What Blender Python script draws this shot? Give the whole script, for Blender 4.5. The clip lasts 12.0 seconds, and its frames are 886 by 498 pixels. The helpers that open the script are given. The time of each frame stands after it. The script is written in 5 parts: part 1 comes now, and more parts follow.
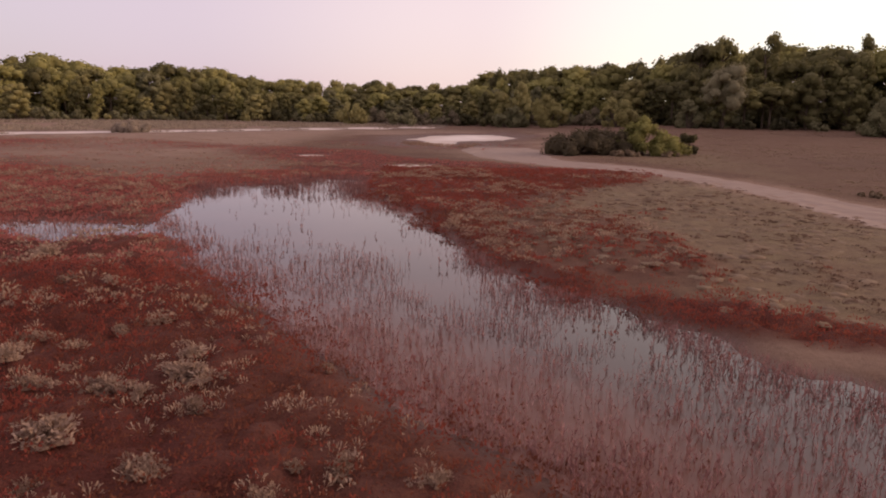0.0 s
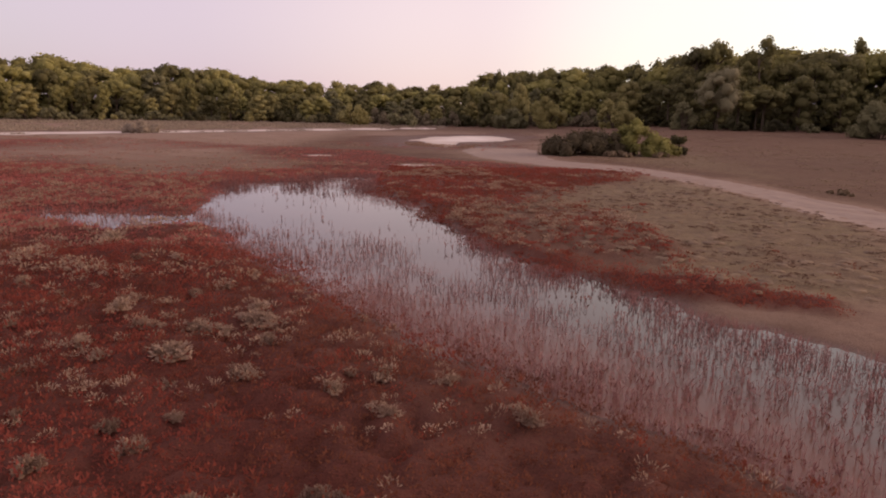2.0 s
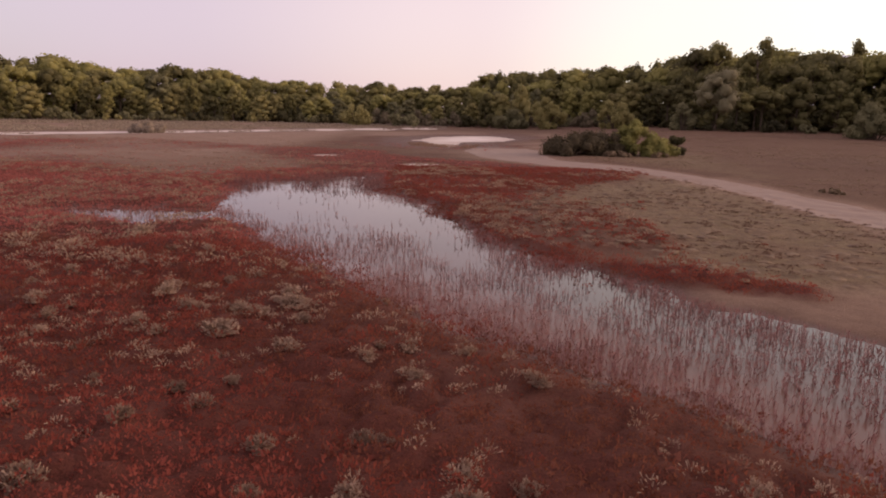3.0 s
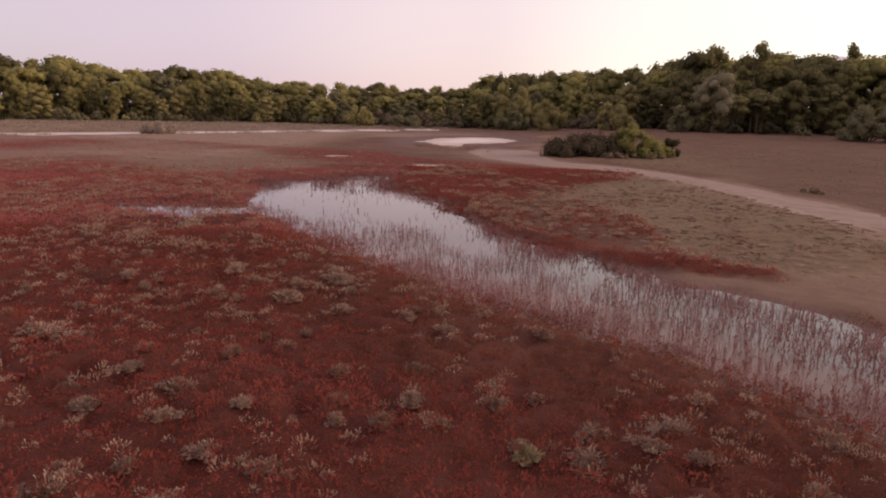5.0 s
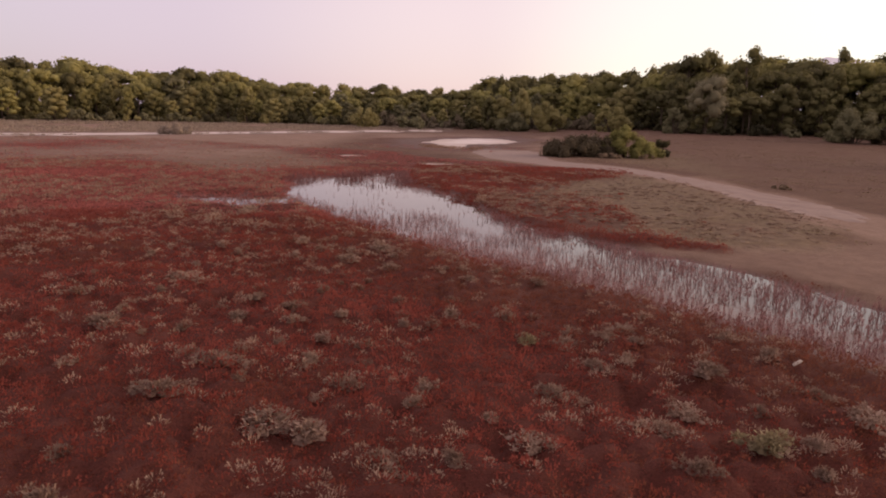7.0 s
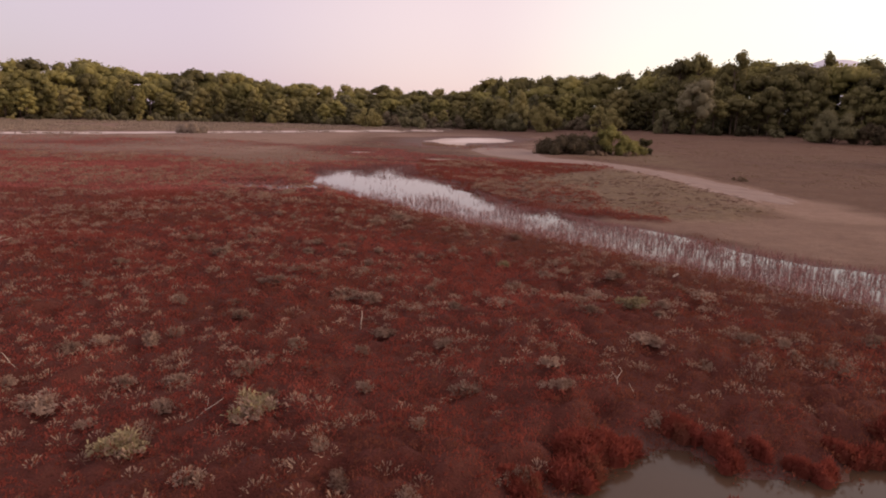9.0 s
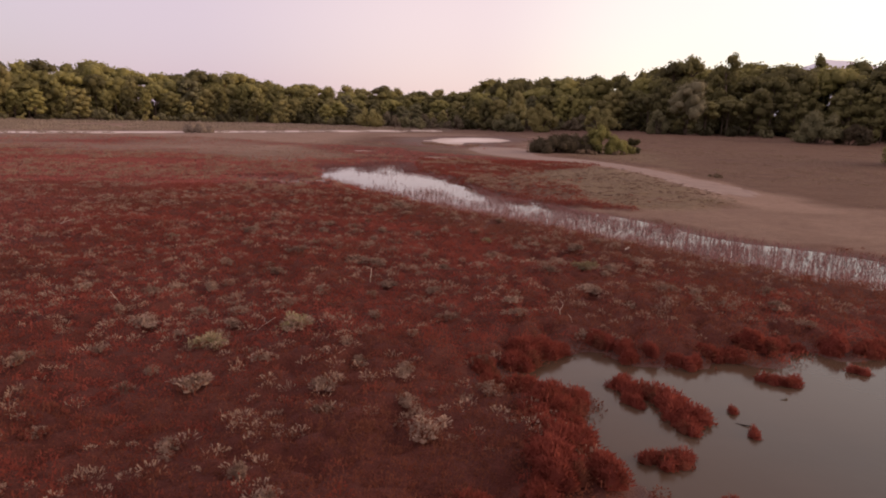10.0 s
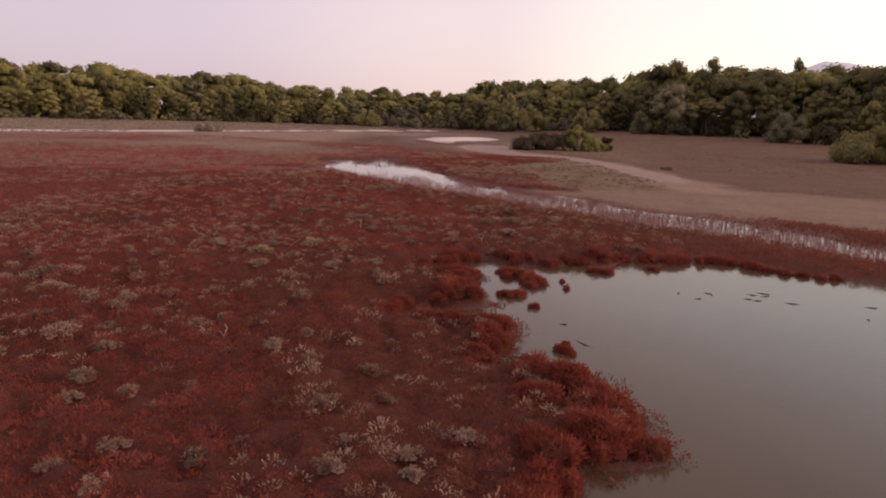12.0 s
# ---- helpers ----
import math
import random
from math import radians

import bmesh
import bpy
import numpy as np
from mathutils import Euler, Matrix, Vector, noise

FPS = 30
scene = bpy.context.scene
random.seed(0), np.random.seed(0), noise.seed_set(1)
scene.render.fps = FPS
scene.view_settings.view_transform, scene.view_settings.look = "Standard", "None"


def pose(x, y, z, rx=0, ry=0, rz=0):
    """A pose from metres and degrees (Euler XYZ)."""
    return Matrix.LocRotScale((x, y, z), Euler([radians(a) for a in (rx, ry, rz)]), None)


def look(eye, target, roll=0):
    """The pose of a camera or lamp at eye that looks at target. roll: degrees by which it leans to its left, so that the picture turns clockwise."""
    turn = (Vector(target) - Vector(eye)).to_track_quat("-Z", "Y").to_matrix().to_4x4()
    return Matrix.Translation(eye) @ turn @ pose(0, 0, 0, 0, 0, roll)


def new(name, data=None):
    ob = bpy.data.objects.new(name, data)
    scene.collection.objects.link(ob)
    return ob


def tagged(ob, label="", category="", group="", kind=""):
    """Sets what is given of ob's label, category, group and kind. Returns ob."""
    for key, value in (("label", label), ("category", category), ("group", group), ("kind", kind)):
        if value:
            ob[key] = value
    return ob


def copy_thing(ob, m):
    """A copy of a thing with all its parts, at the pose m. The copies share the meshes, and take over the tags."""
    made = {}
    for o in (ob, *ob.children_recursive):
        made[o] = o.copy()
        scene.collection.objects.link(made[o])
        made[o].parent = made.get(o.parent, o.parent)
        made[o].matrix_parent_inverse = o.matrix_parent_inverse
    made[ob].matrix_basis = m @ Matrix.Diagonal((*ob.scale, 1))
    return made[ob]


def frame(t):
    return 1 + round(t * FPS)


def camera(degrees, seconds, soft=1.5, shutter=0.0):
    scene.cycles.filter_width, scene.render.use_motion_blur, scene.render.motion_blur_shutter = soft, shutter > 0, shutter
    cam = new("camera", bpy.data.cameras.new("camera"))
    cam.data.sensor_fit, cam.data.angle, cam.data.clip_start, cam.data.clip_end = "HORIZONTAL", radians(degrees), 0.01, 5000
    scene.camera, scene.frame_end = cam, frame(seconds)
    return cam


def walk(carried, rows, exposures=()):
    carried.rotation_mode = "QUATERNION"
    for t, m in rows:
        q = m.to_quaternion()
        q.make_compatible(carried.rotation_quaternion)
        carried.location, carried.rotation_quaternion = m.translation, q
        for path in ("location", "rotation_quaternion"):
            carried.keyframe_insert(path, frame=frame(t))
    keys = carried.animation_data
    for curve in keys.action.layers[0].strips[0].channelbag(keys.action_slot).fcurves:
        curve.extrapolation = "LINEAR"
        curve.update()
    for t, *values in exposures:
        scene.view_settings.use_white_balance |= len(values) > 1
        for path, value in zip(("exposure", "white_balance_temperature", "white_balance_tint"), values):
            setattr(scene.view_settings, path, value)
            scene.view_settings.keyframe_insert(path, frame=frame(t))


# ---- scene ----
cam = camera(68.0, 12.0, soft=1.9)
PATH = [
    (0, 0.584, 4.340, 3.076, 78.10, 1.04, 1.58),
    (0.5, 0.642, 3.752, 3.113, 78.11, 1.07, 1.57),
    (1, 0.663, 3.170, 3.152, 78.12, 1.10, 1.55),
    (1.5, 0.619, 2.607, 3.192, 78.13, 1.13, 1.54),
    (2, 0.509, 2.034, 3.211, 78.14, 1.16, 1.53),
    (2.5, 0.381, 1.503, 3.230, 78.15, 1.19, 1.53),
    (3, 0.289, 0.990, 3.247, 78.16, 1.22, 1.52),
    (5, -0.039, -1.252, 3.438, 78.19, 1.35, 1.50),
    (5.5, -0.181, -2.107, 3.479, 78.20, 1.38, 1.50),
    (6, -0.294, -3.083, 3.546, 78.21, 1.41, 1.50),
    (6.5, -0.360, -4.127, 3.604, 78.22, 1.45, 1.50),
    (7, -0.425, -5.110, 3.615, 78.24, 1.48, 1.50),
    (9, -0.371, -10.412, 3.630, 78.29, 1.61, 1.50),
    (9.5, -0.268, -11.937, 3.640, 78.30, 1.65, 1.49),
    (10, -0.081, -13.590, 3.672, 78.32, 1.68, 1.49),
    (10.5, 0.145, -15.156, 3.676, 78.34, 1.71, 1.49),
    (11, 0.409, -16.755, 3.683, 78.36, 1.75, 1.48),
    (11.5, 0.780, -18.491, 3.682, 78.37, 1.78, 1.47),
    (12, 1.143, -20.215, 3.670, 78.39, 1.81, 1.46),
]
walk(cam, [(t, pose(x, y, z, rx, 0, rz) @ pose(0, 0, 0, 0, 0, roll)) for t, x, y, z, rx, roll, rz in PATH], exposures=((0, 0.0, 6660, 13), (4, 0.0, 6660, 13), (9, -0.02, 6660, 13), (12, -0.04, 6660, 13)))

# ---- world, sun and exposure ----
SUN_AZ, SUN_EL = 88.0, 11.0
scene.view_settings.exposure = 0.0
world = bpy.data.worlds.new("dusk_sky")
scene.world = world
world.use_nodes = True
wt = world.node_tree
wt.nodes.clear()


def wnode(kind, **kw):
    n = wt.nodes.new(kind)
    for k, v in kw.items():
        n.inputs[k].default_value = v
    return n


def ramp(nt, stops):
    n = nt.nodes.new("ShaderNodeValToRGB")
    n.color_ramp.interpolation = "EASE"
    while len(n.color_ramp.elements) < len(stops):
        n.color_ramp.elements.new(0.5)
    for e, (p, c) in zip(n.color_ramp.elements, stops):
        e.position, e.color = p, (*c, 1)
    return n


coord = wnode("ShaderNodeTexCoord")
norm = wt.nodes.new("ShaderNodeVectorMath")
norm.operation = "NORMALIZE"
wt.links.new(coord.outputs["Generated"], norm.inputs[0])
sep = wnode("ShaderNodeSeparateXYZ")
wt.links.new(norm.outputs[0], sep.inputs[0])
dot = wt.nodes.new("ShaderNodeVectorMath")
dot.operation = "DOT_PRODUCT"
GLOW_AZ = radians(48)
dot.inputs[1].default_value = (math.sin(GLOW_AZ), math.cos(GLOW_AZ), 0.12)
wt.links.new(norm.outputs[0], dot.inputs[0])
half = wt.nodes.new("ShaderNodeMath")
half.operation = "MULTIPLY_ADD"
half.inputs[1].default_value, half.inputs[2].default_value = 0.5, 0.5
wt.links.new(dot.outputs["Value"], half.inputs[0])
# low sky round the compass: unseen side opposite the sunset raised as fill, lavender, pink, white glow
low = ramp(wt, [(0.0, (0.56, 0.47, 0.52)), (0.50, (0.43, 0.338, 0.465)), (0.66, (0.54, 0.40, 0.55)),
                (0.84, (0.77, 0.58, 0.62)), (0.93, (1.0, 0.91, 0.82)), (1.0, (1.0, 0.98, 0.90))])
wt.links.new(half.outputs[0], low.inputs[0])
high = ramp(wt, [(0.0, (0.74, 0.58, 0.55)), (0.6, (0.74, 0.56, 0.585)), (0.85, (0.95, 0.75, 0.75)), (1.0, (1.02, 0.90, 0.87))])
wt.links.new(half.outputs[0], high.inputs[0])
lift = ramp(wt, [(0.0, (0, 0, 0)), (0.15, (0.42, 0.42, 0.42)), (0.55, (1, 1, 1))])
wt.links.new(sep.outputs["Z"], lift.inputs[0])
blend = wt.nodes.new("ShaderNodeMixRGB")
wt.links.new(lift.outputs[0], blend.inputs[0])
wt.links.new(low.outputs[0], blend.inputs[1])
wt.links.new(high.outputs[0], blend.inputs[2])
air = wt.nodes.new("ShaderNodeTexSky")
air.sky_type, air.sun_disc = "NISHITA", False
air.sun_elevation, air.sun_rotation = radians(SUN_EL), radians(SUN_AZ)
bg_air = wnode("ShaderNodeBackground", Strength=0.05)
wt.links.new(air.outputs[0], bg_air.inputs[0])
bg_low = wnode("ShaderNodeBackground", Strength=0.95)
wt.links.new(blend.outputs[0], bg_low.inputs[0])
both = wnode("ShaderNodeAddShader")
wt.links.new(bg_air.outputs[0], both.inputs[0])
wt.links.new(bg_low.outputs[0], both.inputs[1])
wout = wnode("ShaderNodeOutputWorld")
wt.links.new(both.outputs[0], wout.inputs[0])

sun_data = bpy.data.lights.new("sun", "SUN")
sun_data.energy, sun_data.angle, sun_data.color = 2.4, radians(32), (1.0, 0.68, 0.44)
sun = new("sun", sun_data)
sa, se = radians(SUN_AZ), radians(SUN_EL)
sun.matrix_world = look((60 * math.sin(sa), 60 * math.cos(sa), 60 * math.tan(se)), (0, 0, 0))


# ---- materials ----
def material(name, colours, scale, rough=0.9, bump=0.3, bump_scale=None, spread=0.25, tone=False, objects=0.0, spec=0.3, leaf=0.0):
    """A matt natural surface: three colours mixed by two sizes of noise, varied from thing to thing, with a fine relief."""
    m = bpy.data.materials.new(name)
    m.use_nodes = True
    nt = m.node_tree
    bsdf = nt.nodes["Principled BSDF"]
    bsdf.inputs["Roughness"].default_value = rough
    bsdf.inputs["Specular IOR Level"].default_value = spec
    pos = nt.nodes.new("ShaderNodeNewGeometry")
    fine, broad = nt.nodes.new("ShaderNodeTexNoise"), nt.nodes.new("ShaderNodeTexNoise")
    fine.inputs["Scale"].default_value, broad.inputs["Scale"].default_value = scale, scale * 0.12
    fine.inputs["Detail"].default_value, broad.inputs["Detail"].default_value = 5, 3
    for n in (fine, broad):
        nt.links.new(pos.outputs["Position"], n.inputs["Vector"])
    mixn = nt.nodes.new("ShaderNodeMath")
    mixn.operation = "MULTIPLY_ADD"
    mixn.inputs[1].default_value = 0.5
    nt.links.new(fine.outputs[0], mixn.inputs[0])
    h2 = nt.nodes.new("ShaderNodeMath")
    h2.operation = "MULTIPLY"
    h2.inputs[1].default_value = 0.5
    nt.links.new(broad.outputs[0], h2.inputs[0])
    nt.links.new(h2.outputs[0], mixn.inputs[2])
    fac = mixn.outputs[0]
    if tone:
        at = nt.nodes.new("ShaderNodeAttribute")
        at.attribute_name = "tone"
        add = nt.nodes.new("ShaderNodeMath")
        add.operation = "MULTIPLY_ADD"
        add.inputs[1].default_value = 0.5
        nt.links.new(at.outputs["Fac"], add.inputs[0])
        sc = nt.nodes.new("ShaderNodeMath")
        sc.operation = "MULTIPLY"
        sc.inputs[1].default_value = 0.5
        nt.links.new(fac, sc.inputs[0])
        nt.links.new(sc.outputs[0], add.inputs[2])
        fac = add.outputs[0]
    if objects:
        info = nt.nodes.new("ShaderNodeObjectInfo")
        ad = nt.nodes.new("ShaderNodeMath")
        ad.operation = "MULTIPLY_ADD"
        ad.inputs[1].default_value = objects
        nt.links.new(info.outputs["Random"], ad.inputs[0])
        sb = nt.nodes.new("ShaderNodeMath")
        sb.operation = "SUBTRACT"
        sb.inputs[1].default_value = objects / 2
        nt.links.new(fac, sb.inputs[0])
        nt.links.new(sb.outputs[0], ad.inputs[2])
        fac = ad.outputs[0]
    r = ramp(nt, [(0.5 - spread, colours[0]), (0.5, colours[1]), (0.5 + spread, colours[2])])
    nt.links.new(fac, r.inputs[0])
    nt.links.new(r.outputs[0], bsdf.inputs["Base Color"])
    if leaf:
        thin, both_sides = nt.nodes.new("ShaderNodeBsdfTranslucent"), nt.nodes.new("ShaderNodeMixShader")
        nt.links.new(r.outputs[0], thin.inputs["Color"])
        both_sides.inputs[0].default_value = leaf
        nt.links.new(bsdf.outputs[0], both_sides.inputs[1])
        nt.links.new(thin.outputs[0], both_sides.inputs[2])
        nt.links.new(both_sides.outputs[0], nt.nodes["Material Output"].inputs["Surface"])
    if bump:
        b = nt.nodes.new("ShaderNodeBump")
        b.inputs["Strength"].default_value, b.inputs["Distance"].default_value = bump, 0.4 / (bump_scale or scale)
        nt.links.new(fine.outputs[0], b.inputs["Height"])
        nt.links.new(b.outputs[0], bsdf.inputs["Normal"])
    return m


M_GLASSWORT = material("red_glasswort", [(0.174, 0.067, 0.044), (0.238, 0.060, 0.044), (0.300, 0.082, 0.064)], 9, 0.85, 0, spread=0.29, tone=True, spec=0.1, leaf=0.5)
M_STEM = material("glasswort_stem", [(0.20, 0.094, 0.091), (0.31, 0.158, 0.153), (0.40, 0.232, 0.222)], 9, 0.8, 0, spread=0.3, tone=True, leaf=0.2)
M_TUFT = material("pale_purslane", [(0.185, 0.116, 0.088), (0.300, 0.203, 0.154), (0.40, 0.288, 0.224)], 14, 0.85, 0, spread=0.3, tone=True, objects=0.35, leaf=0.2)
M_TUFT_GREEN = material("green_purslane", [(0.18, 0.14, 0.082), (0.30, 0.245, 0.140), (0.40, 0.335, 0.20)], 14, 0.85, 0, spread=0.3, tone=True, objects=0.25, leaf=0.2)
M_DRY = material("dry_grass", [(0.13, 0.090, 0.060), (0.22, 0.160, 0.108), (0.33, 0.25, 0.17)], 3, 0.9, 0, spread=0.3, tone=True, leaf=0.2)
M_TUFT_DULL = material("dull_purslane", [(0.195, 0.119, 0.093), (0.295, 0.194, 0.152), (0.38, 0.268, 0.210)], 14, 0.85, 0, spread=0.3, tone=True, leaf=0.3)
M_TUFT_FAR = material("reddish_purslane", [(0.215, 0.130, 0.098), (0.305, 0.205, 0.152), (0.385, 0.272, 0.204)], 14, 0.85, 0, spread=0.3, tone=True, leaf=0.3)
# lighter copies of the glasswort: brightness lost among far shoots put into the colour
M_GLASSWORT_LIGHTENED = material("lightened_glasswort", [(0.300, 0.126, 0.101), (0.36, 0.119, 0.103), (0.425, 0.152, 0.134)], 3, 0.85, 0, spread=0.36, tone=True, spec=0.1, leaf=0.5)
M_GLASSWORT_DULL = material("dull_glasswort", [(0.225, 0.094, 0.070), (0.262, 0.084, 0.069), (0.32, 0.112, 0.094)], 3, 0.85, 0, spread=0.34, tone=True, spec=0.1, leaf=0.5)
M_REED = material("dry_reed_grass", [(0.21, 0.165, 0.130), (0.30, 0.240, 0.190), (0.38, 0.315, 0.25)], 2, 0.9, 0, spread=0.3, tone=True, leaf=0.3)
M_PIT = material("dark_pit_tuft", [(0.100, 0.056, 0.043), (0.150, 0.089, 0.066), (0.20, 0.130, 0.094)], 9, 0.95, 0, spread=0.3, tone=True, leaf=0.2)
M_HUMMOCK = material("trampled_turf", [(0.120, 0.078, 0.056), (0.170, 0.115, 0.078), (0.21, 0.148, 0.098)], 18, 0.95, 0.6, spread=0.3, tone=True)
M_PINE = material("pine_needles", [(0.125, 0.112, 0.047), (0.228, 0.206, 0.076), (0.335, 0.305, 0.110)], 2.5, 0.8, 0, spread=0.34, tone=True, objects=0.75, leaf=0.35)
# darker copy of the needles, with backlighting put into the colour
M_PINE_SHADED = material("shaded_pine_needles", [(0.088, 0.078, 0.038), (0.162, 0.146, 0.060), (0.262, 0.235, 0.092)], 2.5, 0.8, 0, spread=0.32, tone=True, objects=0.4, leaf=0.3)
M_YOUNG = material("young_pine_needles", [(0.185, 0.158, 0.068), (0.285, 0.250, 0.102), (0.36, 0.322, 0.142)], 2.5, 0.8, 0, spread=0.32, tone=True, objects=0.4, leaf=0.35)
M_SHRUB_BROWN = material("brownish_shrub_leaves", [(0.052, 0.040, 0.024), (0.092, 0.072, 0.042), (0.14, 0.112, 0.062)], 1.0, 0.85, 0, spread=0.32, tone=True, objects=0.2, leaf=0.25)
M_TAMARISK = material("dull_tamarisk_twigs", [(0.085, 0.066, 0.045), (0.14, 0.112, 0.076), (0.20, 0.165, 0.11)], 1.0, 0.9, 0, spread=0.32, tone=True, objects=0.4, leaf=0.25)
M_SHRUB = material("shrub_leaves", [(0.040, 0.036, 0.020), (0.080, 0.072, 0.034), (0.13, 0.115, 0.05)], 1.0, 0.8, 0, spread=0.32, tone=True, objects=0.4, leaf=0.3)
M_LIME = material("yellow_green_leaves", [(0.14, 0.132, 0.042), (0.26, 0.245, 0.080), (0.35, 0.33, 0.125)], 1.0, 0.8, 0, spread=0.32, tone=True, objects=0.2, leaf=0.3)
M_GREY = material("grey_green_leaves", [(0.115, 0.108, 0.058), (0.195, 0.182, 0.100), (0.28, 0.258, 0.148)], 1.0, 0.85, 0, spread=0.32, tone=True, objects=0.2, leaf=0.3)
M_GREY_PALE = material("pale_grey_green_leaves", [(0.16, 0.142, 0.086), (0.255, 0.230, 0.142), (0.34, 0.31, 0.20)], 2.0, 0.85, 0, spread=0.32, tone=True, leaf=0.3)
M_BARK = material("pine_bark", [(0.05, 0.035, 0.025), (0.11, 0.08, 0.06), (0.20, 0.15, 0.115)], 6, 0.95, 0.6)
M_WOOD = material("bleached_wood", [(0.34, 0.28, 0.22), (0.52, 0.45, 0.38), (0.66, 0.60, 0.53)], 30, 0.8, 0.3)
M_DARKWOOD = material("wet_dark_wood", [(0.02, 0.016, 0.013), (0.05, 0.04, 0.032), (0.09, 0.07, 0.055)], 30, 0.6, 0.3)
M_TRACK = material("pale_track_sand", [(0.205, 0.140, 0.117), (0.262, 0.190, 0.163), (0.32, 0.240, 0.210)], 1.2, 0.95, 0.5)
# distance haze is put into the hill's pale bluish colour
M_HILL = material("haze_tinted_hillside", [(0.62, 0.62, 0.70), (0.66, 0.66, 0.74), (0.70, 0.70, 0.78)], 0.004, 1.0, 0)


def ground_material():
    m = bpy.data.materials.new("marsh_soil")
    m.use_nodes = True
    nt = m.node_tree
    bsdf = nt.nodes["Principled BSDF"]
    bsdf.inputs["Specular IOR Level"].default_value = 0.2
    geo = nt.nodes.new("ShaderNodeNewGeometry")

    def noise_tex(scale, detail=6, rough=0.6):
        n = nt.nodes.new("ShaderNodeTexNoise")
        n.inputs["Scale"].default_value, n.inputs["Detail"].default_value, n.inputs["Roughness"].default_value = scale, detail, rough
        nt.links.new(geo.outputs["Position"], n.inputs["Vector"])
        return n.outputs[0]

    grain, patch, broad, moss = noise_tex(16), noise_tex(2.6), noise_tex(0.35), noise_tex(42, 3)

    def mixed(fac, a, b):
        n = nt.nodes.new("ShaderNodeMixRGB")
        nt.links.new(fac, n.inputs[0])
        for k, c in ((1, a), (2, b)):
            if isinstance(c, tuple):
                n.inputs[k].default_value = (*c, 1)
            else:
                nt.links.new(c, n.inputs[k])
        return n.outputs[0]

    def speckle(source, lo, hi):
        n = nt.nodes.new("ShaderNodeMapRange")
        n.inputs["From Min"].default_value, n.inputs["From Max"].default_value = lo, hi
        nt.links.new(source, n.inputs["Value"])
        return n.outputs[0]

    g, p, b = speckle(grain, 0.35, 0.65), speckle(patch, 0.38, 0.62), speckle(broad, 0.35, 0.65)
    brown = mixed(g, mixed(p, (0.084, 0.043, 0.032), (0.134, 0.072, 0.051)), mixed(b, (0.116, 0.063, 0.043), (0.163, 0.102, 0.068)))
    red = mixed(g, mixed(speckle(moss, 0.38, 0.62), (0.058, 0.018, 0.014), (0.140, 0.041, 0.031)), mixed(b, (0.100, 0.030, 0.022), (0.118, 0.041, 0.029)))
    olive = mixed(p, mixed(g, (0.100, 0.066, 0.044), (0.172, 0.116, 0.077)), mixed(b, (0.190, 0.127, 0.085), (0.186, 0.137, 0.081)))
    sand = mixed(g, mixed(p, (0.195, 0.124, 0.094), (0.270, 0.180, 0.138)), mixed(b, (0.230, 0.151, 0.116), (0.315, 0.216, 0.170)))
    zone = nt.nodes.new("ShaderNodeAttribute")
    zone.attribute_name = "zone"
    s = nt.nodes.new("ShaderNodeSeparateColor")
    nt.links.new(zone.outputs["Color"], s.inputs[0])
    col = mixed(s.outputs[1], brown, olive)
    col = mixed(s.outputs[2], col, sand)
    col = mixed(s.outputs[0], col, red)
    wet = mixed(zone.outputs["Alpha"], col, (0.105, 0.055, 0.045))
    nt.links.new(wet, bsdf.inputs["Base Color"])
    rr = nt.nodes.new("ShaderNodeMapRange")
    rr.inputs["To Min"].default_value, rr.inputs["To Max"].default_value = 0.95, 0.45
    nt.links.new(zone.outputs["Alpha"], rr.inputs["Value"])
    nt.links.new(rr.outputs[0], bsdf.inputs["Roughness"])
    bm1 = nt.nodes.new("ShaderNodeBump")
    bm1.inputs["Strength"].default_value, bm1.inputs["Distance"].default_value = 0.5, 0.12
    nt.links.new(patch, bm1.inputs["Height"])
    bm2 = nt.nodes.new("ShaderNodeBump")
    bm2.inputs["Strength"].default_value, bm2.inputs["Distance"].default_value = 0.5, 0.03
    nt.links.new(grain, bm2.inputs["Height"])
    nt.links.new(bm1.outputs[0], bm2.inputs["Normal"])
    bm3 = nt.nodes.new("ShaderNodeBump")
    bm3.inputs["Strength"].default_value, bm3.inputs["Distance"].default_value = 1.0, 0.03
    nt.links.new(moss, bm3.inputs["Height"])
    nt.links.new(bm2.outputs[0], bm3.inputs["Normal"])
    nt.links.new(bm3.outputs[0], bsdf.inputs["Normal"])
    return m


